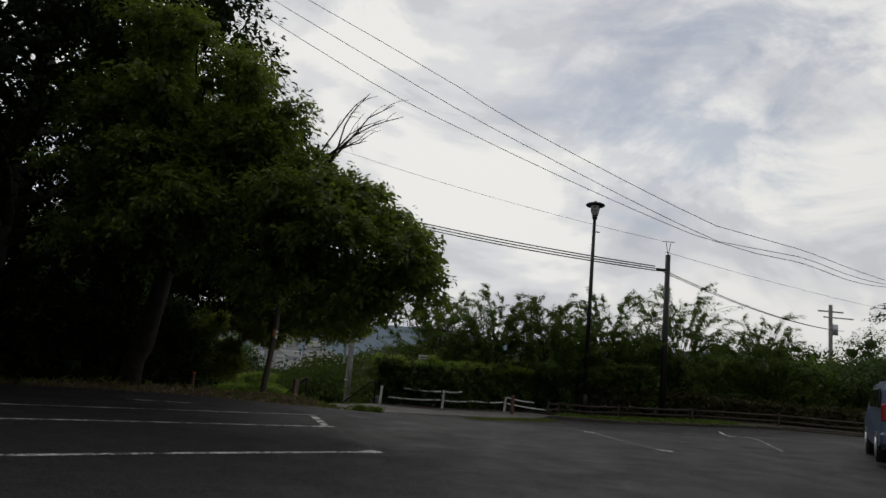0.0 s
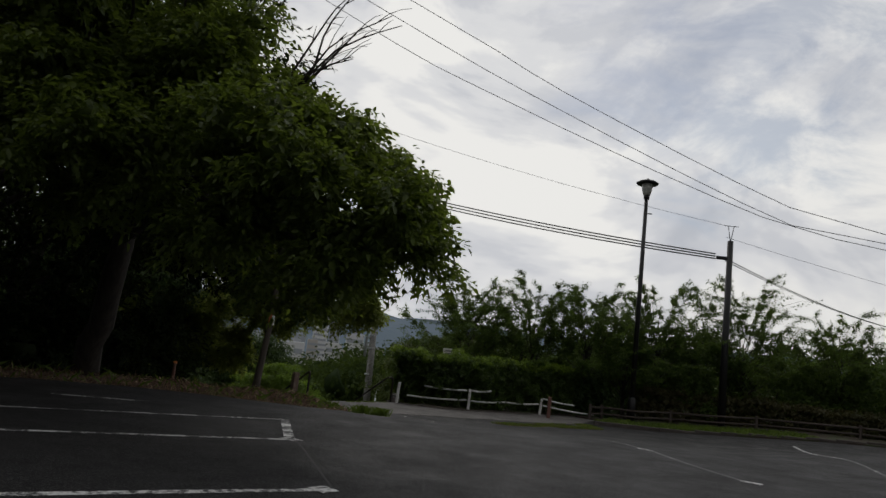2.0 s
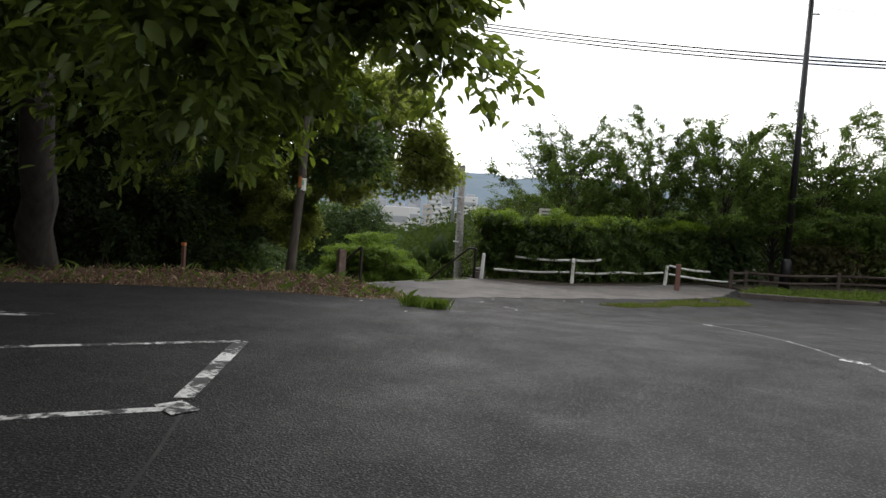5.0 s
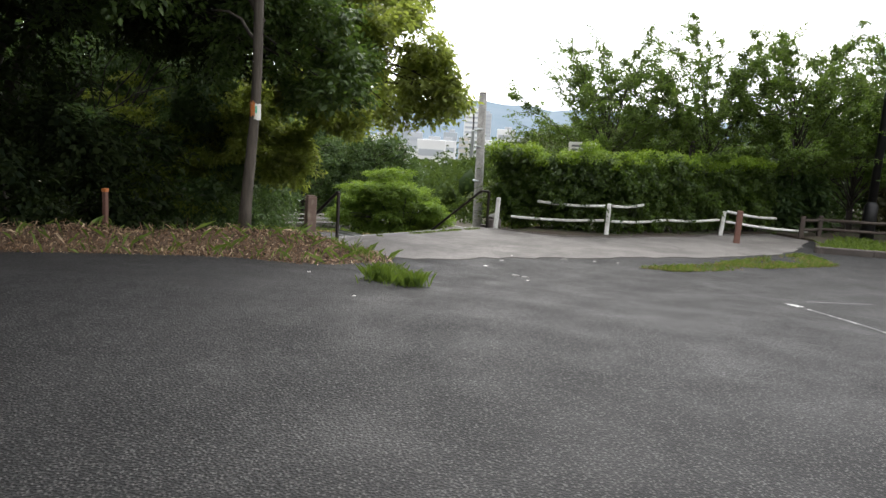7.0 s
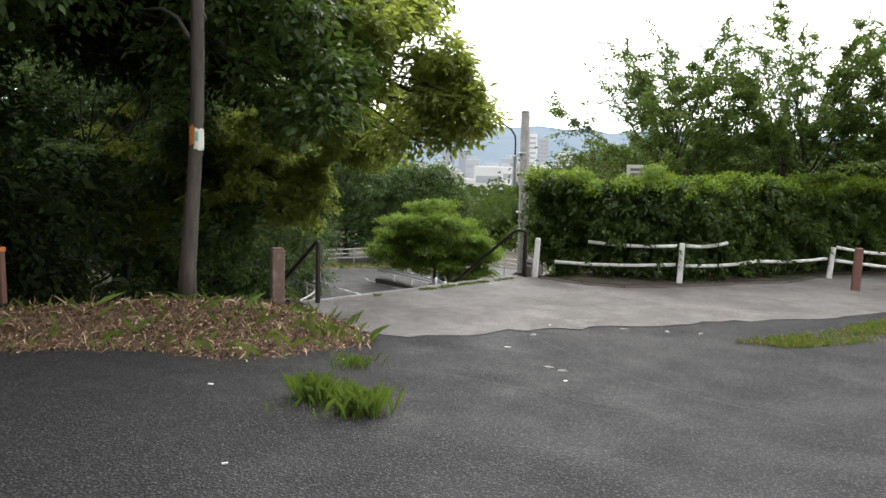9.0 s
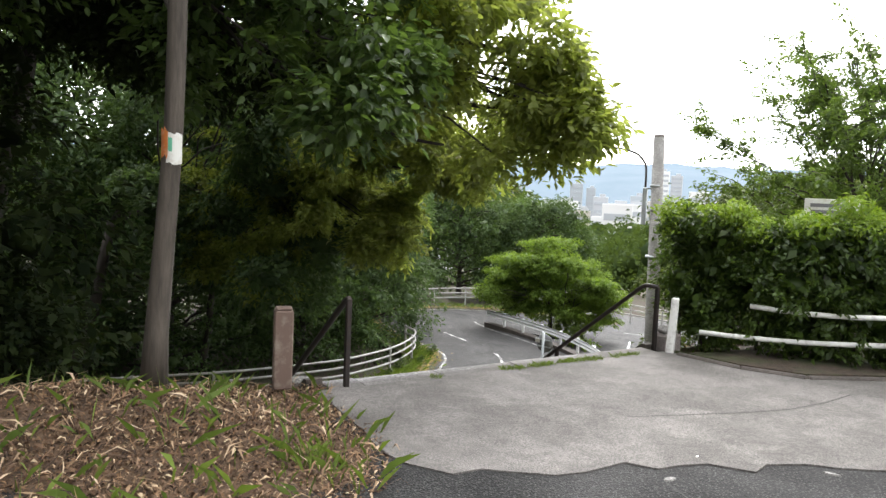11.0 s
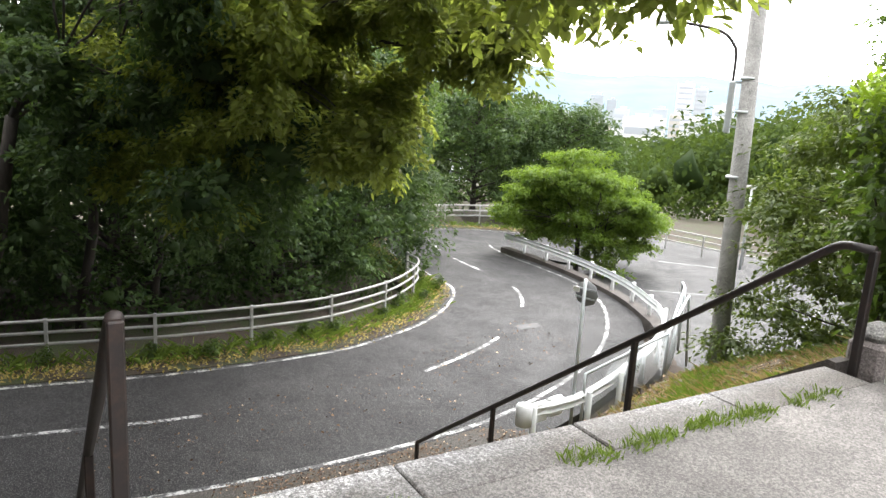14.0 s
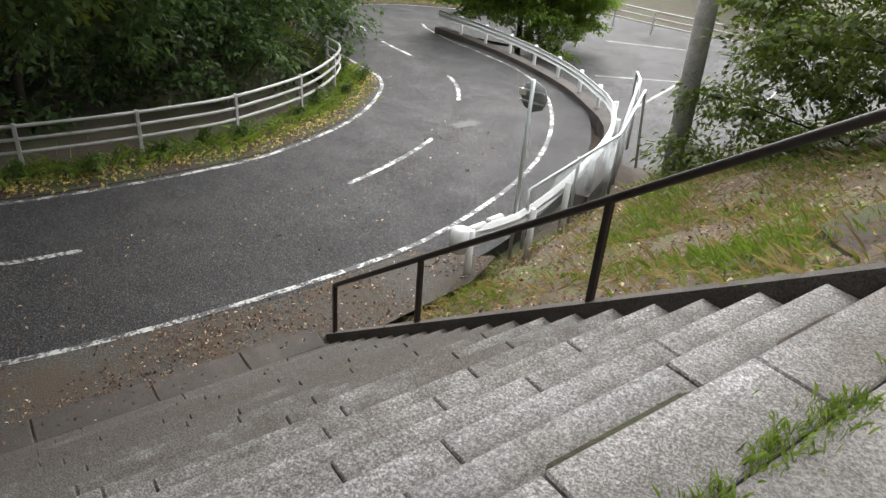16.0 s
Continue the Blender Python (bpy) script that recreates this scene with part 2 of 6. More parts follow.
def leaf_material(name, dark, light, trans=0.35, rough=0.5, spec=0.28):
    k = Mat(name, rough, 0, spec)
    r = k.island()
    c = k.mix(k.grey(k.noise(0.35, 3), 0.35, 0.7, 0.0, 0.6), k.ramp(r, (0.0, dark), (0.75, light), (1.0, tuple(v * 1.35 for v in light))), dark)
    k.color(c)
    return k.translucent(k.mix(0.5, c, (light[0] * 2.0, light[1] * 2.0, light[2] * 0.8)), trans).m


M_LEAF = leaf_material("camphor_leaves", (0.040, 0.062, 0.014), (0.135, 0.180, 0.038), 0.52, 0.40, 0.4)
M_LEAFLIGHT = leaf_material("airy_camphor_leaves", (0.068, 0.086, 0.022), (0.225, 0.265, 0.080), 0.66, 0.40, 0.4)
M_LEAFDARK = leaf_material("evergreen_leaves", (0.020, 0.040, 0.017), (0.070, 0.112, 0.038), 0.38, 0.55, 0.2)
M_BROADLEAF = leaf_material("large_evergreen_leaves", (0.030, 0.056, 0.016), (0.085, 0.135, 0.036), 0.45, 0.42, 0.4)
M_OLIVE = leaf_material("olive_green_leaves", (0.060, 0.080, 0.018), (0.180, 0.215, 0.050), 0.55, 0.5, 0.2)
# the wood's shade is put into this colour, far below the evergreen leaves
M_WOODLAND = leaf_material("shaded_woodland_leaves", (0.007, 0.013, 0.006), (0.025, 0.036, 0.012), 0.25, 0.7, 0.08)
M_CHERRY = leaf_material("cherry_leaves", (0.034, 0.062, 0.015), (0.092, 0.140, 0.034), 0.5)
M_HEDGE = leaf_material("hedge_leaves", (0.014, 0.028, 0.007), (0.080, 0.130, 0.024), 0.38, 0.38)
# paler, yellower green for the leaves along the hedge top
M_HEDGETOP = leaf_material("paler_hedge_top_leaves", (0.08, 0.14, 0.014), (0.19, 0.275, 0.032), 0.45, 0.35)
M_MAPLE = leaf_material("light_green_maple_leaves", (0.060, 0.105, 0.015), (0.135, 0.205, 0.032), 0.5)
M_BANKTREE = leaf_material("yellowish_young_leaves", (0.030, 0.050, 0.010), (0.088, 0.122, 0.026), 0.4)
M_FARWOOD = leaf_material("far_wood_leaves", (0.020, 0.036, 0.012), (0.060, 0.088, 0.024), 0.3, 0.8, 0.05)
M_REDHEDGE = leaf_material("brownish_hedge_leaves", (0.035, 0.040, 0.015), (0.085, 0.075, 0.030), 0.3)
M_GRASS = leaf_material("grass_blades", (0.050, 0.090, 0.016), (0.145, 0.205, 0.042), 0.35, 0.6)
M_DRYGRASS = leaf_material("dry_grass", (0.11, 0.078, 0.045), (0.31, 0.235, 0.145), 0.3, 0.7)
kk = Mat("dry_leaf_litter", 0.85)
M_LITTER = kk.color(kk.ramp(kk.island(), (0.0, (0.026, 0.015, 0.009)), (0.5, (0.11, 0.060, 0.032)), (0.88, (0.25, 0.150, 0.080)), (1.0, (0.60, 0.47, 0.31)))).m
kk = Mat("pale_dry_husk", 0.8)
M_HUSK = kk.color(kk.ramp(kk.island(), (0.0, (0.20, 0.125, 0.07)), (0.6, (0.34, 0.235, 0.14)), (1.0, (0.60, 0.47, 0.33)))).m
kk = Mat("yellow_leaf_litter", 0.85)
M_YLITTER = kk.color(kk.ramp(kk.island(), (0.0, (0.09, 0.07, 0.02)), (0.5, (0.26, 0.20, 0.05)), (1.0, (0.42, 0.33, 0.09)))).m
kk = Mat("bark", 0.9)
M_BARK = kk.color(kk.ramp(kk.noise(9, 6, 0.7, (1, 1, 0.22)), (0.3, (0.014, 0.011, 0.009)), (0.7, (0.05, 0.041, 0.034)))).bump(kk.noise(14, 6, 0.7, (1, 1, 0.2)), 0.8, 0.02).m
kk = Mat("grey_trunk_bark", 0.9)
M_TRUNKGREY = kk.color(kk.ramp(kk.noise(16, 6, 0.7, (1, 1, 0.12)), (0.3, (0.035, 0.029, 0.024)), (0.7, (0.11, 0.092, 0.075)))).bump(kk.noise(20, 6, 0.7, (1, 1, 0.12)), 0.7, 0.012).m
kk = Mat("forest_soil", 0.95)
M_SOIL = kk.color(kk.mix(kk.grey(kk.noise(1.2, 6), 0.45, 0.62), kk.ramp(kk.noise(14, 6, 0.7), (0.3, (0.022, 0.016, 0.012)), (0.7, (0.075, 0.052, 0.036))), (0.045, 0.055, 0.02))).bump(kk.noise(18, 6), 0.8, 0.03).m
kk = Mat("mulch_soil", 0.95)
M_MULCH = kk.color(kk.ramp(kk.noise(22, 6, 0.75), (0.3, (0.045, 0.028, 0.019)), (0.7, (0.18, 0.112, 0.066)))).bump(kk.noise(25, 6), 0.9, 0.03).m
kk = Mat("grassy_bank_soil", 0.95)
M_BANK = kk.color(kk.mix(kk.grey(kk.noise(1.7, 6), 0.50, 0.64), kk.ramp(kk.noise(20, 6, 0.7), (0.3, (0.055, 0.041, 0.029)), (0.7, (0.16, 0.12, 0.08))), kk.ramp(kk.noise(12, 5), (0.3, (0.05, 0.075, 0.015)), (0.7, (0.12, 0.16, 0.04))))).bump(kk.noise(22, 6), 0.9, 0.03).m
kk = Mat("gritty_shoulder", 0.9)
M_SHOULDER = kk.color(kk.mix(kk.grey(kk.noise(1.6, 6, 0.7), 0.44, 0.62), kk.ramp(kk.cells(45), (0.1, (0.16, 0.145, 0.125)), (0.5, (0.050, 0.045, 0.040))), (0.070, 0.053, 0.036))).bump(kk.cells(45), 0.6, 0.01).m
# haze of the distance is put into the ridge's blue-grey base colour
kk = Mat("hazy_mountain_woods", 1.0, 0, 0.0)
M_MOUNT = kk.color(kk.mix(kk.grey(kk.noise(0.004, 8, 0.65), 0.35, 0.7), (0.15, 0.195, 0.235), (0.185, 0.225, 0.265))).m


def building_material(name, c):
    return Mat(name, 0.8).color(c).m


# walls and windows are close in tone, the air's haze painted into both
M_BLD = [building_material("hazy_city_wall", c) for c in ((0.68, 0.69, 0.70), (0.44, 0.46, 0.49), (0.50, 0.47, 0.43), (0.38, 0.42, 0.46))]
M_BLDWIN = building_material("hazy_window_glass", (0.38, 0.41, 0.45))

# ---- building helpers ----
def mesh_of(name, verts, faces, material, smooth=False):
    me = bpy.data.meshes.new(name)
    me.from_pydata([tuple(v) for v in verts], [], faces)
    me.materials.append(material)
    if smooth:
        me.polygons.foreach_set("use_smooth", [True] * len(me.polygons))
    me.update()
    return me


def quads_mesh(name, verts, material):
    """A mesh of separate quads: verts has the shape (n, 4, 3)."""
    n = len(verts)
    me = bpy.data.meshes.new(name)
    me.vertices.add(4 * n)
    me.vertices.foreach_set("co", np.ascontiguousarray(verts, dtype=np.float32).ravel())
    me.loops.add(4 * n)
    me.loops.foreach_set("vertex_index", np.arange(4 * n, dtype=np.int32))
    me.polygons.add(n)
    me.polygons.foreach_set("loop_start", np.arange(0, 4 * n, 4, dtype=np.int32))
    me.polygons.foreach_set("loop_total", np.full(n, 4, dtype=np.int32))
    me.materials.append(material)
    me.update(calc_edges=True)
    return me


def ovate_mesh(name, kites, material):
    """Ovate leaves folded along the midrib, from kites (n, 4, 3) of base, side, tip, side: two quads each."""
    base, right, tip, left = (kites[:, k] for k in range(4))
    along, side = tip - base, (right - left) / 2
    up = (right + left) / 2 - base - along * 0.45
    low, high = base + along * 0.20 + up * 0.7, base + along * 0.58 + up * 0.8
    v = np.stack([base, low + side * 0.82, high + side * 0.86, tip, high - side * 0.86, low - side * 0.82], axis=1).reshape(-1, 3)
    start = (np.arange(len(kites)) * 6)[:, None]
    loops = (start + np.array([0, 1, 2, 3, 0, 3, 4, 5])).ravel()
    me = bpy.data.meshes.new(name)
    me.vertices.add(len(v))
    me.vertices.foreach_set("co", v.astype(np.float32).ravel())
    me.loops.add(len(loops))
    me.loops.foreach_set("vertex_index", loops.astype(np.int32))
    me.polygons.add(len(loops) // 4)
    me.polygons.foreach_set("loop_start", np.arange(0, len(loops), 4, dtype=np.int32))
    me.update(calc_edges=True)
    me.validate()
    me.materials.append(material)
    return me


def bm_mesh(name, bm, material, smooth=False):
    bmesh.ops.recalc_face_normals(bm, faces=bm.faces)
    me = bpy.data.meshes.new(name)
    bm.to_mesh(me)
    bm.free()
    me.materials.append(material)
    if smooth:
        me.polygons.foreach_set("use_smooth", [True] * len(me.polygons))
    return me


def part(name, data, material, parent, label=""):
    """One mesh object under a thing or a part; data is a bmesh or a mesh."""
    me = data if isinstance(data, bpy.types.Mesh) else bm_mesh(name, data, material)
    ob = new(name, me)
    ob.parent = parent
    if label:
        ob["label"] = label
    return ob


def thing(name, label, category, group="", kind="", at=(0, 0, 0), turn=0):
    ob = new(name)
    ob.empty_display_size = 0.1
    ob.matrix_basis = pose(*at, 0, 0, turn)
    return tagged(ob, label, category, group, kind)


def box(bm, c, size, bevel=0.0, m=None):
    """A bevelled box about the centre c, with sizes along its axes, turned by m."""
    made = bmesh.ops.create_cube(bm, size=1.0, matrix=Matrix.Translation(c) @ (m or Matrix()) @ Matrix.Diagonal((*size, 1)))
    if bevel:
        edges = list({e for v in made["verts"] for e in v.link_edges})
        bmesh.ops.bevel(bm, geom=edges, offset=bevel, segments=1, affect="EDGES", profile=0.5)
    return bm


def box_bm(c, size, bevel=0.0, m=None):
    return box(bmesh.new(), c, size, bevel, m)


def tube_data(points, radii, sides=8, caps=True):
    """Vertices and faces of a round tube along points."""
    pts = [Vector(p) for p in points]
    verts, faces = [], []
    ref = None
    for i, p in enumerate(pts):
        way = (pts[min(i + 1, len(pts) - 1)] - pts[max(i - 1, 0)]).normalized()
        if ref is None:
            ref = way.orthogonal().normalized()
        ref = (ref - way * ref.dot(way)).normalized()
        other = way.cross(ref)
        r = radii[i] if hasattr(radii, "__len__") else radii
        for k in range(sides):
            a = 2 * math.pi * k / sides
            verts.append(p + (ref * math.cos(a) + other * math.sin(a)) * r)
    for i in range(len(pts) - 1):
        for k in range(sides):
            a, b = i * sides + k, i * sides + (k + 1) % sides
            faces.append((a, b, b + sides, a + sides))
    if caps:
        faces.append(tuple(range(sides))[::-1])
        faces.append(tuple(range((len(pts) - 1) * sides, len(pts) * sides)))
    return verts, faces


def tubes_mesh(name, runs, material, sides=8):
    """One mesh out of several tubes, each (points, radii)."""
    verts, faces = [], []
    for points, radii in runs:
        v, f = tube_data(points, radii, sides)
        faces += [tuple(i + len(verts) for i in q) for q in f]
        verts += v
    return mesh_of(name, verts, faces, material, True)


def tube(name, points, radii, material, parent, sides=8, label=""):
    return part(name, tubes_mesh(name, [(points, radii)], material, sides), material, parent, label)


def spline(points, step):
    """A smooth curve through points (any dimension), sampled about every step metres."""
    p = [np.array(q, float) for q in points]
    p = [2 * p[0] - p[1]] + p + [2 * p[-1] - p[-2]]
    out = []
    for i in range(1, len(p) - 2):
        n = max(1, int(np.linalg.norm(p[i + 1] - p[i]) / step))
        for k in range(n):
            t = k / n
            a, b, c, e = p[i - 1], p[i], p[i + 1], p[i + 2]
            out.append(0.5 * (2 * b + (c - a) * t + (2 * a - 5 * b + 4 * c - e) * t * t + (3 * b - a - 3 * c + e) * t ** 3))
    out.append(p[-2])
    return np.array(out)


def offset_line(line, d):
    """The plan line moved d metres to its left; keeps the height."""
    way = np.gradient(line[:, :2], axis=0)
    way /= np.linalg.norm(way, axis=1)[:, None]
    out = line.copy()
    out[:, 0] -= way[:, 1] * d
    out[:, 1] += way[:, 0] * d
    return out


def ribbon(left, right, skirt=0.0):
    """Vertices and faces of a strip between two lines, with side walls skirt metres deep."""
    n = len(left)
    verts = [tuple(p) for p in left] + [tuple(p) for p in right]
    faces = [(i, n + i, n + i + 1, i + 1) for i in range(n - 1)]
    if skirt:
        verts += [(p[0], p[1], p[2] - skirt) for p in left] + [(p[0], p[1], p[2] - skirt) for p in right]
        faces += [(2 * n + i, i, i + 1, 2 * n + i + 1) for i in range(n - 1)]
        faces += [(n + i, 3 * n + i, 3 * n + i + 1, n + i + 1) for i in range(n - 1)]
        faces += [(0, 2 * n, 3 * n, n), (n - 1, 2 * n - 1, 4 * n - 1, 3 * n - 1)]
    return verts, faces


def sheet_bm(outline, step, height, skirt=0.0):
    """A polygon cut by a grid and lifted onto height(x, y), with a wall round it that goes down by skirt."""
    bm = bmesh.new()
    bm.faces.new([bm.verts.new((x, y, 0)) for x, y in outline])
    xs, ys = [p[0] for p in outline], [p[1] for p in outline]
    for lo, hi, axis in ((min(xs), max(xs), (1, 0, 0)), (min(ys), max(ys), (0, 1, 0))):
        k = math.floor(lo / step) + 1
        while k * step < hi:
            bmesh.ops.bisect_plane(bm, geom=bm.verts[:] + bm.edges[:] + bm.faces[:], dist=1e-5, plane_co=[c * k * step for c in axis], plane_no=axis)
            k += 1
    for v in bm.verts:
        v.co.z = height(v.co.x, v.co.y)
    if skirt:
        rim = [e for e in bm.edges if e.is_boundary]
        made = bmesh.ops.extrude_edge_only(bm, edges=rim)
        for v in (g for g in made["geom"] if isinstance(g, bmesh.types.BMVert)):
            v.co.z -= skirt
    return bm


def inside(x, y, outline):
    hit = False
    for (ax, ay), (bx, by) in zip(outline, outline[1:] + outline[:1]):
        if (ay > y) != (by > y) and x < (bx - ax) * (y - ay) / (by - ay) + ax:
            hit = not hit
    return hit


def clamp(v, lo=0.0, hi=1.0):
    return max(lo, min(hi, v))


def ease(v):
    v = clamp(v)
    return v * v * (3 - 2 * v)


# ---- the lie of the land ----
P0 = (-3.1, 25.75)                      # middle of the top step's nose
EW, DW = (0.4812, 0.8766), (-0.8766, 0.4812)   # along the steps, and down the flight
TOP, ROAD_Z, LOW_Z = -0.15, -4.2, -5.0
RISE, TREAD, STEPS = 4.02 / 19, 0.29, 19
S_LEFT, S_RIGHT = -2.6, 1.80


def at_su(s, u, z):
    return (P0[0] + EW[0] * s + DW[0] * u, P0[1] + EW[1] * s + DW[1] * u, z)


def to_su(x, y):
    return (x - P0[0]) * EW[0] + (y - P0[1]) * EW[1], (x - P0[0]) * DW[0] + (y - P0[1]) * DW[1]


def lot_z(x, y):
    # a slight crown before the ground falls to the steps
    v = y - 0.25 * max(0.0, x)
    return 0.23 * ease(clamp(v / 11)) - 0.38 * ease(clamp((v - 16.5) / 6.5)) + 0.05 * max(0.0, x - 7) * clamp((34 - x) / 20, 0.3, 1)


CENTRE = spline([(-34, 8, -3.4), (-24, 14.5, -3.7), (-16.6, 22.8, -4.1), (-12.7, 28.15, -4.2), (-11.4, 29.95, -4.2), (-10.2, 32.2, -4.2), (-9.5, 34.2, -4.2), (-9.3, 37.3, -4.2), (-10.0, 40.2, -4.2),
                 (-11.2, 42.1, -4.2), (-13.0, 43.3, -4.2), (-14.8, 44.5, -4.25), (-16.8, 46.4, -4.35), (-17.9, 48.6, -4.5), (-17.3, 51.2, -4.7), (-14.6, 53.0, -4.85), (-10.5, 53.6, -4.98)], 0.5)
RAIL = spline([(-6.36, 32.5), (-5.88, 33.4), (-5.62, 35.5), (-5.62, 38.2), (-6.05, 40.3), (-6.75, 41.5), (-7.9, 43.0), (-9.7, 44.6), (-12.0, 46.1), (-14.0, 47.1)], 0.5)
LOW_LOT = [(-5.3, 35.0), (-5.3, 38.2), (-5.7, 40.4), (-6.5, 41.8), (-7.7, 43.3), (-9.5, 45.0), (-11.9, 46.6), (-14.0, 47.6), (-15.2, 49.0), (-16.5, 53.0), (-17, 60.5), (-8, 59.5), (4, 57.0), (30, 52), (30, 43), (4, 41), (-3.6, 40.0)]


def bank_z(x, y):
    """The natural ground: plateau, bank and lower terrace, then the valley."""
    s, u = to_su(x, y)
    v = u * (1 - 0.27 * clamp((s - 2) / 5))
    z = TOP - 0.10 - 0.73 * max(0.0, v)
    floor_z = LOW_Z - 0.3 if inside(x, y, LOW_LOT) or (x > -5.4 and y > 36) or y > 55 else ROAD_Z - 0.22
    if u > 5 and y < 36 and x < -6.5:
        floor_z = ROAD_Z - 0.22
    z = max(z, floor_z)
    dist = np.min(np.hypot(CENTRE[:, 0] - x, CENTRE[:, 1] - y))
    if dist < 4.6:
        near = CENTRE[np.argmin(np.hypot(CENTRE[:, 0] - x, CENTRE[:, 1] - y)), 2]
        z = min(z, near - 0.22) if u > 4.5 else z
    out = max(0.0, math.hypot(x + 5, max(0.0, y - 20)) - 44)
    if y > 20 or x < -30:
        z -= 58 * ease(out / 210)
    return z


def land(x, y):
    return lot_z(x, y) - 0.14 if to_su(x, y)[1] < -0.05 and y < 34 else bank_z(x, y)


# ---- leaves, grass and trees ----
RNG = np.random.default_rng(7)


def leaf_quads(pos, size, normal, aspect=0.45, droop=0.25, fold=0.12, along=None):
    """Folded, pointed leaves at pos, whose faces look along normal."""
    n = len(pos)
    nor = normal / (np.linalg.norm(normal, axis=1)[:, None] + 1e-9)
    way = RNG.normal(size=(n, 3))
    if along is not None:
        way = way * 0.55 + along
    way[:, 2] -= droop * 2
    way -= nor * np.sum(way * nor, axis=1)[:, None]
    way /= np.linalg.norm(way, axis=1)[:, None] + 1e-9
    side = np.cross(nor, way)
    ln = (size * RNG.uniform(0.65, 1.3, n))[:, None]
    mid = pos + way * ln * 0.45
    up = nor * ln * fold
    return np.stack([pos, mid + side * ln * aspect * 0.5 + up, pos + way * ln - up * 0.8, mid - side * ln * aspect * 0.5 + up], axis=1)


def clump_points(centres, radii, count, shell=0.55):
    """Points in a set of ellipsoid clumps, thicker towards their outer side."""
    centres, radii = np.array(centres, float), np.array(radii, float)
    if radii.ndim == 1:
        radii = np.stack([radii, radii, radii * 0.75], axis=1)
    wgt = radii[:, 0] * radii[:, 2]
    pick = RNG.choice(len(centres), count, p=wgt / wgt.sum())
    way = RNG.normal(size=(count, 3))
    way /= np.linalg.norm(way, axis=1)[:, None]
    r = shell + (1 - shell) * RNG.random(count) ** 0.7
    r *= 1 + 0.10 * RNG.normal(size=count)
    return centres[pick] + way * radii[pick] * r[:, None], way


def crown_mesh(name, centres, radii, count, size, material, up=0.8, aspect=0.45, shell=0.6, droop=0.25, inner=None, twigs=0, ovate=False):
    if twigs:
        cen, rad = np.array(centres, float), np.array(radii, float)
        wgt = rad[:, 0] * rad[:, 2]
        pick = RNG.choice(len(cen), count, p=wgt / wgt.sum())
        dirs = RNG.normal(size=(len(cen), twigs, 3)) + np.array([0, 0, 0.15])
        dirs /= np.linalg.norm(dirs, axis=2)[:, :, None]
        reach = RNG.uniform(0.75, 1.25, size=(len(cen), twigs))
        tw = RNG.integers(0, twigs, count)
        way, k = dirs[pick, tw], (0.3 + 0.75 * np.sqrt(RNG.random(count))) * reach[pick, tw]
        pos = cen[pick] + way * rad[pick] * k[:, None] + RNG.normal(size=(count, 3)) * size * 0.55
        pos[:, 2] -= 0.22 * rad[pick, 2] * k ** 2
        nor = way * 0.35 + RNG.normal(size=way.shape) * 0.45
        nor[:, 2] += up
        quads = [leaf_quads(pos, np.full(count, size), nor, aspect, droop, along=way)]
    else:
        pos, way = clump_points(centres, radii, count, shell)
        nor = way * 0.7 + RNG.normal(size=way.shape) * 0.5
        nor[:, 2] += up
        quads = [leaf_quads(pos, np.full(count, size), nor, aspect, droop)]
    if inner:
        pos, way = clump_points(centres, np.array(radii) * 0.72, inner[0], 0.2)
        quads.append(leaf_quads(pos, np.full(inner[0], inner[1]), way + RNG.normal(size=way.shape) * 0.6, 0.6, droop))
    return (ovate_mesh if ovate else quads_mesh)(name, np.concatenate(quads), material)


def core_mesh(name, centres, radii, material, share=0.6, cuts=1):
    """The dense inside of a crown: one rough lump in every clump."""
    ball = bmesh.new()
    bmesh.ops.create_icosphere(ball, subdivisions=cuts, radius=1.0)
    unit = np.array([v.co for v in ball.verts])
    tri = [[v.index for v in q.verts] for q in ball.faces]
    ball.free()
    verts, faces = [], []
    for c, r in zip(np.array(centres), np.array(radii)):
        rough = 1 + 0.3 * RNG.normal(size=len(unit)).clip(-1.5, 1.0)
        faces += [[i + len(verts) for i in q] for q in tri]
        verts += list(c + unit * (r * share) * rough[:, None])
    return mesh_of(name, verts, faces, material, True)


def limb(a, b, r0, r1, sag=0.15, n=6):
    a, b = np.array(a, float), np.array(b, float)
    ln = np.linalg.norm(b - a)
    pts = [a + (b - a) * t + np.array([0, 0, sag * ln * math.sin(math.pi * t)]) + RNG.normal(size=3) * 0.018 * ln * math.sin(math.pi * t) for t in np.linspace(0, 1, n)]
    return pts, list(np.linspace(r0, r1, n))


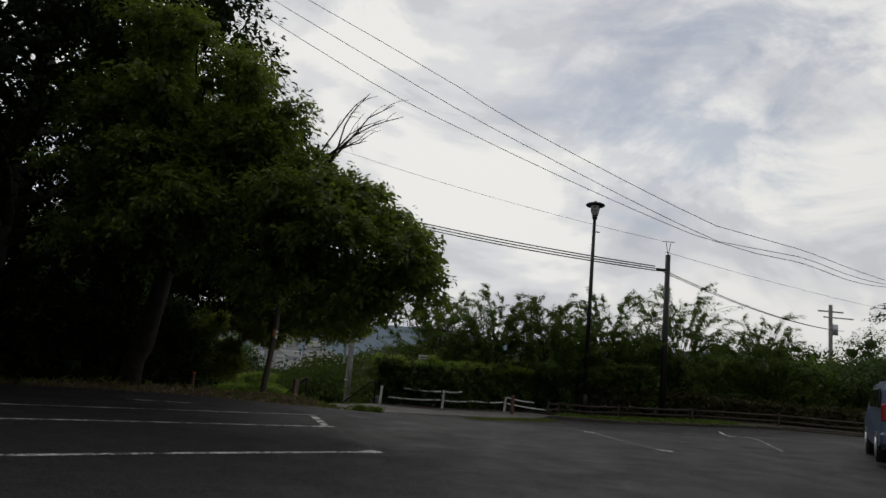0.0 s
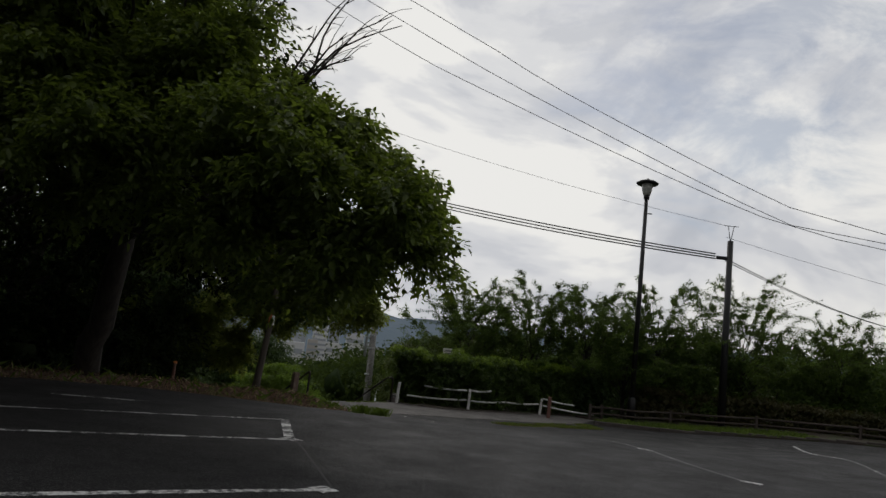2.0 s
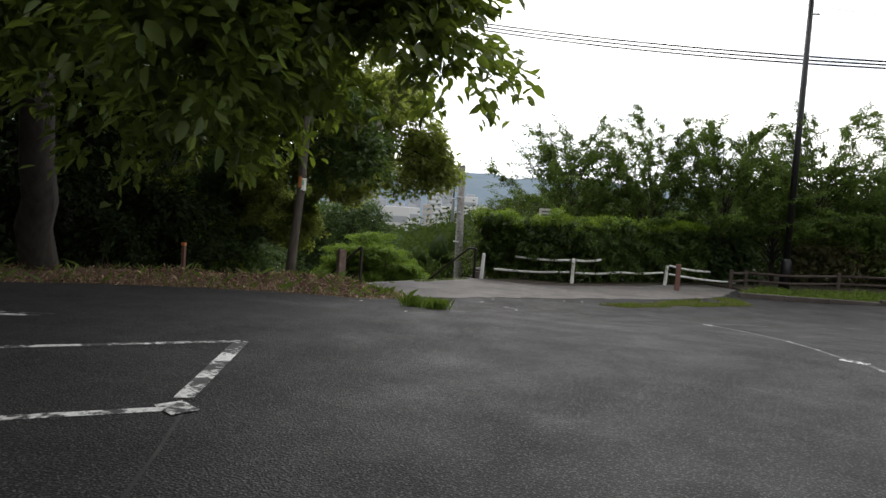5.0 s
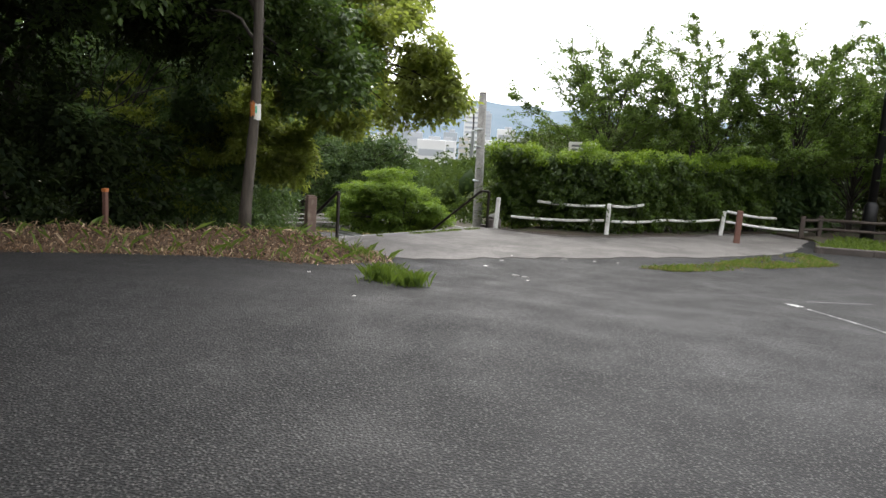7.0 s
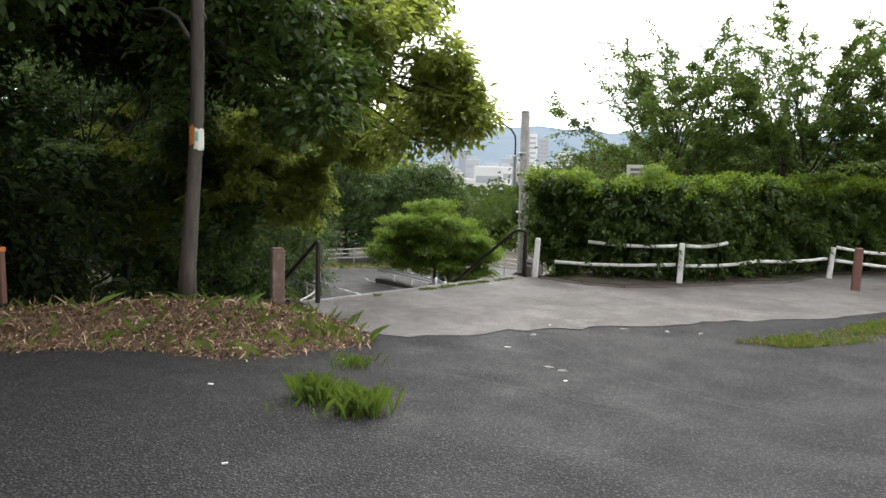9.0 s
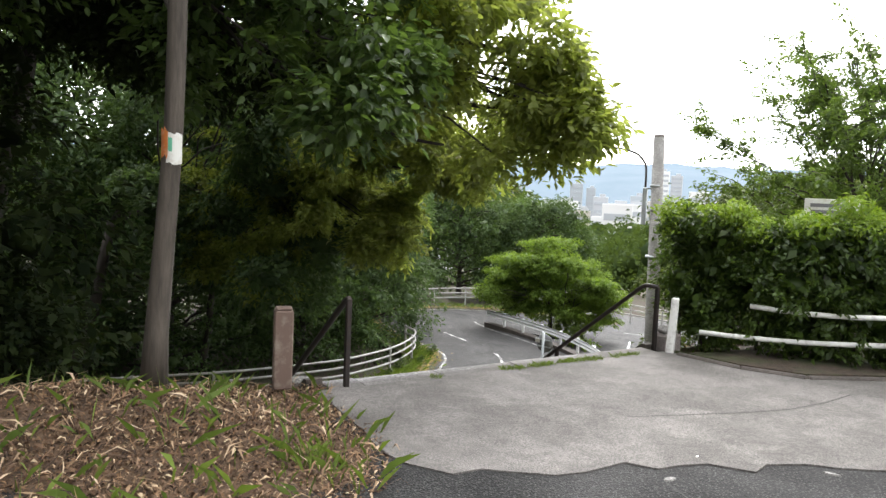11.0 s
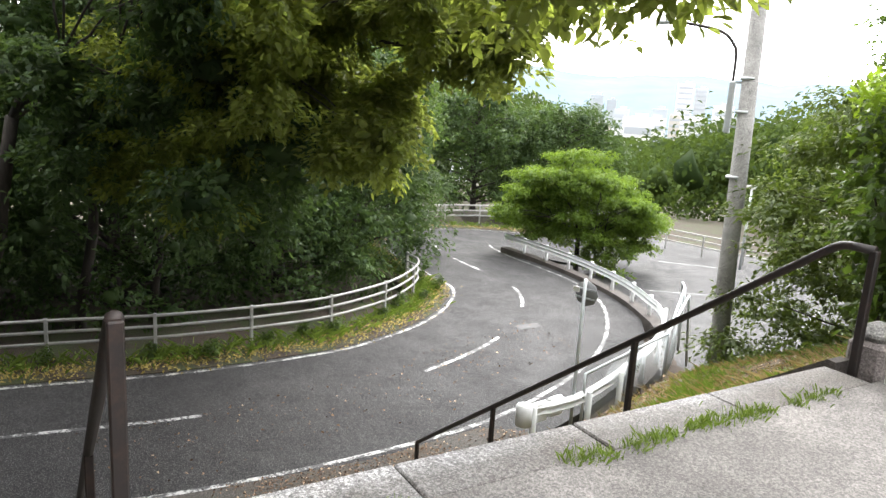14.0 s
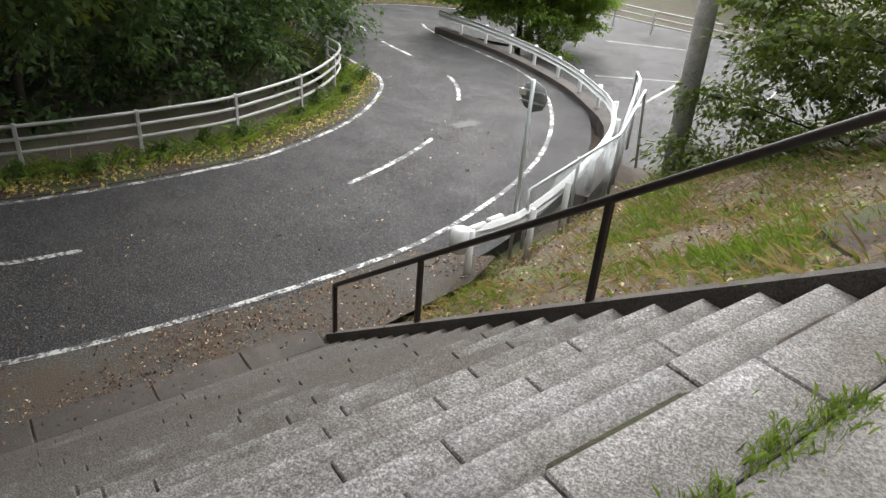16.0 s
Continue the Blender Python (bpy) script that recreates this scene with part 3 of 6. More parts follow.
def broad_tree(label, base, height, spread, lean=(0, 0), trunk=0.22, clumps=26, leaves=16000, size=0.13, material=None, low=0.35, group="", twigs=True, name="tree", flat=0.75, clump=None, fill=0.22):
    """A tree of many leaf clumps round limbs; low: where the crown begins, as a share of the height."""
    t = thing(name, label, "tree", group)
    t.location = base
    top = np.array([lean[0], lean[1], height])
    fork = np.array([lean[0] * 0.35, lean[1] * 0.35, height * (low * 0.75 + 0.08)])
    runs = [limb((0, 0, -0.3), fork, trunk, trunk * 0.75, 0.0), limb(fork, top * 0.93, trunk * 0.72, trunk * 0.12, 0.02, 8)]
    centres, radii = [], []
    for k in range(clumps):
        a = k * 2.399 + RNG.uniform(-0.4, 0.4)
        h = low + (1 - low) * ((k + 0.5) / clumps) ** 0.9
        reach = spread * math.sqrt(max(0.06, 1 - ((h - low) / (1.02 - low) * 1.35 - 0.45) ** 2)) * RNG.uniform(0.55, 1.0)
        c = np.array([lean[0] * h + reach * math.cos(a), lean[1] * h + reach * math.sin(a), height * h])
        centres.append(c)
        radii.append((clump or spread * 0.30) * RNG.uniform(0.75, 1.25))
        if twigs and k % 2 == 0:
            hh = clamp(h - 0.12, low * 0.7, 0.9)
            runs.append(limb((lean[0] * hh, lean[1] * hh, height * hh), c, trunk * 0.34, trunk * 0.06, 0.06))
    part("trunk", tubes_mesh("trunk", runs, M_BARK, 7), M_BARK, t)
    rad = np.array(radii)
    part("crown", crown_mesh("crown", centres, np.stack([rad, rad, rad * flat], axis=1), leaves, size, material or M_LEAF, inner=(int(leaves * fill), size * 1.1), twigs=30), M_LEAF, t)
    part("inner_crown", core_mesh("inner_crown", centres, np.stack([rad, rad, rad * flat], axis=1), material or M_LEAF, 0.24), M_LEAF, t)
    return t


def shaped_tree(label, base, clumps, leaves, size, fork, material, trunk=0.3, group="", inner=(20000, 0.17), core=0.42, aspect=0.45, flat=0.8):
    """A tree whose crown is given as clumps (x, y, z, radius) in the world; limbs run from the fork to some of them."""
    t = thing("tree", label, "tree", group)
    t.location = base
    b = np.array(base)
    c = np.array(clumps)
    fk = np.array(fork) - b
    runs = [limb((0, 0, -0.4), fk, trunk, trunk * 0.7, 0.0, 7)]
    order = sorted(range(len(c)), key=lambda i: math.atan2(c[i, 1] - fork[1], c[i, 0] - fork[0]))
    for g in range(0, len(order), 12):
        own = order[g:g + 12]
        hub = fk + (c[own, :3].mean(axis=0) - b - fk) * 0.55
        runs.append(limb(fk, hub, trunk * 0.42, trunk * 0.2, 0.08, 6))
        for i in own[::2]:
            runs.append(limb(hub, c[i, :3] - b, trunk * 0.14, 0.012, 0.05, 6))
    part("trunk", tubes_mesh("trunk", runs, M_BARK, 7), M_BARK, t)
    cc = c[:, :3] - b
    rr = np.stack([c[:, 3], c[:, 3], c[:, 3] * flat], axis=1)
    part("crown", crown_mesh("crown", cc, rr, leaves, size, material, aspect=aspect, inner=inner, twigs=24, ovate=aspect > 0.46), material, t)
    if core:
        part("inner_crown", core_mesh("inner_crown", cc, rr, material, core), material, t)
    return t


def spray_tree(label, base, height, spread, branches=26, per=260, size=0.1, material=None, group="", trunk=0.14):
    """An open tree whose long rising branches carry leaves on both sides, as cherries do."""
    t = thing("cherry_tree", label, "tree", group)
    t.location = base
    runs, pos = [limb((0, 0, -0.3), (RNG.normal() * 0.2, RNG.normal() * 0.2, height * 0.5), trunk, trunk * 0.6, 0)], []
    for k in range(branches):
        a = k * 2.399 + RNG.uniform(-0.3, 0.3)
        lift = (k + 0.5) / branches
        z0 = height * (0.24 + 0.26 * lift)
        reach = spread * RNG.uniform(0.6, 1.05) * (1.0 - 0.62 * lift)
        z1 = height * (0.42 + 0.58 * lift ** 0.8) * RNG.uniform(0.88, 1.02)
        b, r = limb((0, 0, z0), (reach * math.cos(a), reach * math.sin(a), z1), trunk * 0.17, 0.006, 0.07, 9)
        runs.append((b, r))
        # side shoots stand off the outer half, each with two rows of leaves
        for j in range(8):
            q = np.array(b[RNG.integers(3, 9)])
            tip = q + np.array([math.cos(a) * 0.55 + RNG.normal() * 0.45, math.sin(a) * 0.55 + RNG.normal() * 0.45, RNG.uniform(-0.12, 0.55)]) * spread * RNG.uniform(0.16, 0.34)
            runs.append(limb(q, tip, 0.010, 0.003, 0.08, 4))
            k2 = np.linspace(0.08, 1.05, per // 9)[:, None]
            pos.append(q + (tip - q) * k2 + RNG.normal(size=(len(k2), 3)) * 0.045)
        k2 = np.linspace(0.35, 1.0, per // 5)[:, None]
        pos.append(np.array(b[2]) + (np.array(b[-1]) - np.array(b[2])) * k2 + RNG.normal(size=(len(k2), 3)) * 0.06)
    pos = np.concatenate(pos)
    nor = RNG.normal(size=pos.shape) * 0.6
    nor[:, 2] += 1.0
    part("trunk", tubes_mesh("trunk", runs, M_BARK, 5), M_BARK, t)
    part("crown", quads_mesh("crown", leaf_quads(pos, np.full(len(pos), size), nor, 0.45, 0.3), material or M_CHERRY), M_CHERRY, t)
    return t


def blades(points, height, width, lean=0.5):
    """Grass blades at points (n, 3): narrow bent quads."""
    n = len(points)
    a = RNG.uniform(0, 2 * math.pi, n)
    h = (height * RNG.uniform(0.5, 1.3, n))[:, None]
    side = np.stack([np.cos(a), np.sin(a), np.zeros(n)], axis=1) * width
    tilt = RNG.normal(size=(n, 3)) * lean * h
    tilt[:, 2] = 0
    up = np.array([0, 0, 1.0]) * h
    return np.stack([points - side, points + side, points + side * 0.6 + up * 0.6 + tilt * 0.35, points + up * 0.92 + tilt], axis=1)


def scatter(outline, count, height):
    xs, ys = [p[0] for p in outline], [p[1] for p in outline]
    out = []
    while len(out) < count:
        x, y = RNG.uniform(min(xs), max(xs)), RNG.uniform(min(ys), max(ys))
        if inside(x, y, outline):
            out.append((x, y, height(x, y)))
    return np.array(out)


def litter(name, points, size, material, label, aspect=0.5):
    nor = RNG.normal(size=points.shape) * 0.45
    nor[:, 2] += 1.0
    q = leaf_quads(points + np.array([0, 0, 0.012]), np.full(len(points), size), nor, aspect, 0.0, 0.2)
    ob = new(name, quads_mesh(name, q, material))
    return tagged(ob, label, "leaves", "", "stuff")

# ---- ground, lot, apron, mound ----
def ring_grid():
    """Rows of plan coordinates: close near the walk, wide far off."""
    xs = sorted({*np.arange(-40, 42, 1.0), *np.arange(-8, 2, 0.5), *np.arange(-140, -40, 10.0), *np.arange(45, 140, 10.0), -3500, -2500, -1600, -1000, -650, -420, -280, -200, 200, 280, 420, 650, 1000, 1600, 2500, 3500})
    ys = sorted({*np.arange(-20, 66, 1.0), *np.arange(24, 46, 0.5), *np.arange(-120, -20, 20.0), *np.arange(70, 200, 10.0), -900, -400, -200, 230, 280, 350, 450, 600, 800, 1100, 1500, 2000, 2700, 3400, 4000})
    return xs, ys


gx, gy = ring_grid()
gv = [(x, y, land(x, y)) for y in gy for x in gx]
gf = [(j * len(gx) + i, j * len(gx) + i + 1, (j + 1) * len(gx) + i + 1, (j + 1) * len(gx) + i) for j in range(len(gy) - 1) for i in range(len(gx) - 1)]
ground = tagged(new("ground", mesh_of("ground", gv, gf, M_SOIL, True)), "dark forest soil and banks falling to a valley", "ground", "", "structure")

LOT = [(-30, -25), (50, -25), (50, 33), (8.5, 33), (2.2, 30.6), (-1.2, 27.0), (-3.3, 24.0), (-3.6, 22.5), (-14, 17.5), (-30, 8)]
car_park = tagged(new("car_park", bm_mesh("car_park", sheet_bm(LOT, 0.8, lot_z, 0.3), M_ASPHALT.m)), "worn dark grey asphalt car park surface", "asphalt", "", "structure")

front = spline([(-3.6, 22.9), (-2.75, 22.3), (-2.23, 22.25), (-1.3, 23.1), (0.0, 24.0), (1.27, 24.95), (2.6, 25.95), (3.9, 27.3), (4.6, 28.6), (5.3, 30.6)], 0.22)
front = [(x + random.gauss(0, 0.035), y + random.gauss(0, 0.045)) for x, y in front[1:-1]]
APRON = front + [(5.3, 30.6), (4.6, 31.5), (3.3, 30.5), (2.43, 29.0), (1.45, 28.24), (0.6, 27.45), (-0.3, 26.85), (-1.0, 26.85), (-1.7, 27.12), at_su(1.95, -0.315, 0)[:2], at_su(-2.75, -0.315, 0)[:2]]
apron = tagged(new("apron", bm_mesh("apron", sheet_bm(APRON, 1.0, lambda x, y: lot_z(x, y) + 0.012, 0.25), M_APRON)), "stained pale concrete apron before the steps", "concrete", "", "structure")

MOUND = [(-2.5, 22.0), (-2.38, 21.6), (-2.6, 21.15), (-2.85, 20.65), (-3.15, 20.25), (-3.75, 20.22), (-4.2, 20.05), (-4.6, 19.7), (-5.2, 19.0), (-7.0, 17.0), (-11.7, 13.0), (-20, 8), (-30, 2), (-33, 4), at_su(-22, 1.4, 0)[:2], at_su(-14, 1.2, 0)[:2], at_su(-8, 0.9, 0)[:2], at_su(-4.5, 0.55, 0)[:2], at_su(-3.3, 0.2, 0)[:2], at_su(-2.65, -0.12, 0)[:2], (-3.7, 22.95), (-2.9, 22.55)]


def edge_dist(x, y, outline):
    best = 1e9
    for (ax, ay), (bx, by) in zip(outline, outline[1:] + outline[:1]):
        t = clamp(((x - ax) * (bx - ax) + (y - ay) * (by - ay)) / ((bx - ax) ** 2 + (by - ay) ** 2))
        best = min(best, math.hypot(x - ax - t * (bx - ax), y - ay - t * (by - ay)))
    return best


def mound_z(x, y):
    d = edge_dist(x, y, MOUND)
    return lot_z(x, y) + 0.34 * ease(d / 1.7) - 0.02 + 0.05 * noise.noise((x * 1.3, y * 1.3, 0)) * clamp(d)


mound = tagged(new("earth_mound", bm_mesh("earth_mound", sheet_bm(MOUND, 0.5, mound_z, 0.25), M_MULCH, True)), "low earth mound under dry fallen leaves", "mound", "", "structure")


# ---- painted lines ----
def stripe(line, width, material, label, height=lot_z, lift=0.004, name="parking_line"):
    """A strip of paint along plan points."""
    pts = spline([(*p, 0) for p in line], 0.5) if len(line) > 2 else np.array([(*(np.array(line[0]) + (np.array(line[1]) - np.array(line[0])) * t), 0) for t in np.linspace(0, 1, 8)])
    a, b = offset_line(pts, width / 2), offset_line(pts, -width / 2)
    for row in (a, b):
        for p in row:
            p[2] = height(p[0], p[1]) + lift
    v, f = ribbon(a, b)
    return tagged(new(name, mesh_of(name, v, f, material)), label, "road marking", "", "structure")


BAY, END, FAINT = "worn white parking bay line on asphalt", "worn white parking bay end line", "nearly worn-off white line on asphalt"
stripe([(-2.42, 14.90), (-8.2, 10.35)], 0.09, M_PAINT, BAY)
stripe([(-1.72, 12.74), (-6.6, 9.1)], 0.10, M_PAINT, BAY)
stripe([(-0.68, 9.89), (-5.4, 6.5)], 0.11, M_PAINT, BAY)
stripe([(-2.40, 14.88), (-1.82, 12.95)], 0.14, M_PAINT, END, lift=0.007)
stripe([(-1.84, 12.80), (-1.62, 12.66)], 0.20, M_PAINT, "white corner mark of a parking bay", lift=0.010)
stripe([(-0.78, 9.95), (-0.60, 9.80)], 0.20, M_PAINT, "white corner mark of a parking bay", lift=0.010)
stripe([(-4.85, 15.05), (-6.1, 14.5)], 0.10, M_PAINT, "short worn white line on asphalt")
stripe([(-4.80, 15.20), (-6.2, 14.65)], 0.05, M_PAINT_FAINT, FAINT)
stripe([(2.98, 21.5), (3.08, 21.22)], 0.13, M_PAINT, "short worn white line on asphalt")
stripe([(3.3, 21.9), (4.2, 22.3)], 0.06, M_PAINT_FAINT, FAINT)
stripe([(3.10, 21.1), (3.30, 20.35), (3.9, 17.6)], 0.06, M_PAINT_FAINT, FAINT)
stripe([(3.86, 17.50), (4.10, 17.32)], 0.15, M_PAINT, "small white bay mark on asphalt")
stripe([(4.08, 17.25), (4.3, 15.8), (4.65, 14.4)], 0.07, M_PAINT_FAINT, FAINT)
stripe([(4.62, 14.34), (4.90, 14.18)], 0.16, M_PAINT, "small white bay mark on asphalt")
stripe([(10.9, 26.6), (9.3, 20.6)], 0.10, M_PAINT, BAY)
stripe([(9.3, 20.6), (8.1, 16.2)], 0.08, M_PAINT_FAINT, FAINT)
stripe([(7.0, 24.4), (9.5, 25.2)], 0.07, M_PAINT_FAINT, FAINT)

stripe([(-1.66, 12.7), (-1.38, 12.0), (-1.2, 11.5), (-0.6, 9.9)], 0.025, M_TAR, "dark tar seam across the asphalt", lift=0.003, name="tar_seam")
stripe([(-0.31, 20.66), (0.02, 20.48), (0.43, 20.39), (0.71, 20.33)], 0.012, M_TAR, "thin dark crack in the asphalt", lift=0.004, name="asphalt_crack")
stripe([(-1.0, 23.0), (0.6, 21.4), (2.6, 20.2), (4.5, 18.0)], 0.014, M_TAR, "thin dark crack in the asphalt", lift=0.003, name="asphalt_crack")
stripe([(-3.2, 20.1), (-1.6, 20.9), (0.4, 20.5)], 0.014, M_TAR, "thin dark crack in the asphalt", lift=0.003, name="asphalt_crack")
stripe([(-1.6, 24.2), (-0.4, 25.4), (0.1, 26.4)], 0.012, M_TAR, "thin dark crack in the concrete", lift=0.015, name="concrete_crack")

# ---- lower road ----
left, right = offset_line(CENTRE, 2.75), offset_line(CENTRE, -3.35)
v, f = ribbon(left, right, 0.6)
road = tagged(new("road", mesh_of("road", v, f, M_ROAD.m)), "winding grey asphalt road below the steps", "road", "", "structure")
LOWER = [(x, y) for x, y in LOW_LOT]
low_lot = tagged(new("lower_car_park", bm_mesh("lower_car_park", sheet_bm(LOWER, 3.0, lambda x, y: LOW_Z, 0.3), M_LOWLOT.m)), "pale worn asphalt of the lower car park", "asphalt", "", "structure")


def road_strip(line, d, width, material, label, start=0.0, end=1.0, lift=0.005, name="road_line"):
    a, b = int(start * (len(line) - 1)), int(end * (len(line) - 1)) + 1
    p, q = offset_line(line, d + width / 2)[a:b], offset_line(line, d - width / 2)[a:b]
    p[:, 2] += lift
    q[:, 2] += lift
    v, f = ribbon(p, q)
    return tagged(new(name, mesh_of(name, v, f, material)), label, "road marking", "", "structure")


road_strip(CENTRE, 2.05, 0.095, M_LINE, "white edge line on the road", 0, 0.97)
road_strip(CENTRE, -2.4, 0.095, M_LINE, "worn white edge line on the road", 0, 0.86)
run = np.concatenate([[0], np.cumsum(np.linalg.norm(np.diff(CENTRE, axis=0), axis=1))])
for (ax, ay), (bx, by) in (((-16.9, 22.6), (-15.1, 25.0)), ((-13.4, 27.2), (-11.36, 30.0)), ((-9.55, 34.0), (-9.3, 37.4)), ((-10.0, 40.2), (-11.1, 42.0)), ((-13.0, 43.2), (-14.6, 44.3)), ((-15.9, 45.4), (-16.8, 46.4))):
    i, j = (int(np.argmin(np.hypot(CENTRE[:, 0] - x, CENTRE[:, 1] - y))) for x, y in ((ax, ay), (bx, by)))
    fine = spline(CENTRE[i:j + 1], 0.25)
    road_strip(fine, 0.0, 0.105, M_LINE, "white centre dash on the road", name="centre_dash")
stripe([(-9.25, 38.3), (-8.95, 38.95)], 0.3, M_PAINT_FAINT, "pale worn patch on the road", lambda x, y: ROAD_Z, 0.006, "road_patch")
low_marks = lambda x, y: LOW_Z
for a, b in (((-8.4, 48.2), (-5.6, 49.6)), ((-5.7, 49.3), (-6.4, 45.2)), ((-2.6, 50.6), (-3.2, 46.4)), ((-9.5, 54), (-6, 55))):
    stripe([a, b], 0.10, M_LOWLINE, "worn white bay line on the lower car park", low_marks)

# verge with yellow leaves beyond the road, gritty shoulder on the near side
p, q = offset_line(CENTRE, 3.6), offset_line(CENTRE, 2.2)
p[:, 2] += 0.06
q[:, 2] += 0.012
v, f = ribbon(p, q, 0.7)
verge = tagged(new("verge", mesh_of("verge", v, f, M_SOIL)), "leaf-strewn verge beside the road fence", "verge", "", "structure")
SHOULDER = [at_su(-14, 7.0, 0)[:2], at_su(-14, 5.5, 0)[:2], at_su(2.6, 5.5, 0)[:2], at_su(4.3, 5.8, 0)[:2], (-6.1, 33.2), (-7.3, 32.6), (-8.1, 30.6), (-9.15, 28.9), (-10.5, 26.8), (-13.4, 23.0)]
shoulder = tagged(new("shoulder", bm_mesh("shoulder", sheet_bm(SHOULDER, 1.0, lambda x, y: ROAD_Z + 0.012), M_SHOULDER)), "gritty leaf-strewn road shoulder below the steps", "shoulder", "", "structure")

# ---- stairs ----
stairs = thing("stairs", "wide flight of washed-aggregate concrete steps", "stairs", "", "structure", at=(*P0, TOP), turn=math.degrees(math.atan2(EW[1], EW[0])))
# local axes: x along the steps, y down the flight
block_meshes = {}


def block(s0, s1, u0, u1, z, depth):
    key = (round(s1 - s0, 2), round(u1 - u0, 3), round(depth, 2))
    if key not in block_meshes:
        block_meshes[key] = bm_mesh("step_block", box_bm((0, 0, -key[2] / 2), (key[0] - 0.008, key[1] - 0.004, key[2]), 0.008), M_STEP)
    ob = new("step_block", block_meshes[key])
    ob.parent = stairs
    ob.matrix_basis = pose((s0 + s1) / 2, (u0 + u1) / 2, z + random.uniform(-0.004, 0.004), random.uniform(-0.3, 0.3), random.uniform(-0.15, 0.15), random.uniform(-0.1, 0.1))


for k in range(STEPS + 1):
    u0, u1 = (-0.30, 0.0) if k == 0 else ((k - 1) * TREAD, k * TREAD)
    cuts = [S_LEFT]
    x = S_LEFT + random.choice((0.35, 0.6, 0.85, 1.1))
    while x < S_RIGHT - 0.3:
        cuts.append(x)
        x += random.choice((0.9, 1.0, 1.2, 1.4))
    cuts.append(S_RIGHT)
    for a, b in zip(cuts, cuts[1:]):
        block(a, b, u0, u1 + 0.012, -k * RISE, 0.30)
core = bmesh.new()
side = [core.verts.new((S_LEFT, -0.28, -0.20))] + [core.verts.new((S_LEFT, y, z)) for y, z in ((0, -0.22), (STEPS * TREAD, -0.22 - STEPS * RISE), (STEPS * TREAD, -4.8), (-0.28, -4.8))]
face = core.faces.new(side)
for vert in (g for g in bmesh.ops.extrude_face_region(core, geom=[face])["geom"] if isinstance(g, bmesh.types.BMVert)):
    vert.co.x = S_RIGHT
part("stair_base", core, M_SLAB, stairs)
foot = bmesh.new()
for s0, s1 in ((-2.6, -1.5), (-1.5, -0.3), (-0.3, 0.75), (0.75, 1.75)):
    box(foot, ((s0 + s1) / 2, STEPS * TREAD + 0.14, -4.03 - 0.055), (s1 - s0 - 0.015, 0.42, 0.16), 0.015)
part("foot_slab", foot, M_KERB, stairs)


# sloping kerbs at both sides of the flight
def flank(name, s, width, lift):
    bm = bmesh.new()
    prof = [(-0.06, lift * 0.9), (0.0, lift), (STEPS * TREAD + 0.1, lift - STEPS * RISE), (STEPS * TREAD + 0.1, -4.9), (-0.06, -4.9)]
    face = bm.faces.new([bm.verts.new((s, y, z)) for y, z in prof])
    for vert in (g for g in bmesh.ops.extrude_face_region(bm, geom=[face])["geom"] if isinstance(g, bmesh.types.BMVert)):
        vert.co.x = s + width
    return part(name, bm, M_KERB, stairs, "dark mossy concrete kerb beside the steps")


flank("side_kerb", S_RIGHT + 0.003, 0.15, 0.05)
flank("side_kerb", S_LEFT - 0.163, 0.16, 0.05)


# ---- hand rails ----
def handrail(label, s, posts, top, ends):
    t = thing("handrail", label, "handrail")
    for u, foot_z in posts:
        zt = top(u)
        part("post", box_bm((0, 0, (zt + foot_z) / 2), (0.05, 0.05, zt - foot_z), 0.006, Matrix.Rotation(math.atan2(EW[1], EW[0]), 4, "Z")), M_BROWNRAIL, t).location = at_su(s, u, 0)
    pts = [at_su(s, u, top(u)) for u in ends]
    # the tube bends in a small round at the top
    a, b, c = (np.array(p) for p in pts)
    run = [a] + [(1 - k) ** 2 * (b + (a - b) * 0.3) + 2 * k * (1 - k) * b + k * k * (b + (c - b) * 0.015) for k in np.linspace(0, 1, 6)] + [c]
    bm = tubes_mesh("rail", [(run, 0.029)], M_BROWNRAIL, 8)
    part("rail", bm, M_BROWNRAIL, t)
    return t


slope = lambda u: TOP - 0.73 * u
rail_top = lambda u: 0.65 - 0.737 * max(0.0, u - 0.09)
handrail("dark brown square steel handrail beside the steps", 1.88, [(-0.13, -0.3), (1.72, slope(1.72) - 0.2), (3.75, slope(3.75) - 0.2), (5.5, ROAD_Z - 0.1)], rail_top, (-0.13, 0.09, 5.5))
left_top = lambda u: 0.69 - 0.737 * max(0.0, u + 0.22)
handrail("dark brown square steel handrail at the mound side", -2.44, [(-0.25, -0.3), (1.6, slope(1.6) - 0.2), (3.6, slope(3.6) - 0.2), (5.4, ROAD_Z - 0.1)], left_top, (-0.25, -0.2, 5.4))

# ---- fences and posts by the apron ----
def post_bm(height, width, taper=0.9, tilt=0.0):
    bm = bmesh.new()
    box(bm, (0, 0, height / 2 - 0.1), (width, width, height + 0.2), width * 0.12)
    for vert in bm.verts:
        k = 1 - (1 - taper) * clamp(vert.co.z / height)
        vert.co.x = vert.co.x * k + tilt * vert.co.z
        vert.co.y *= k
    return bm


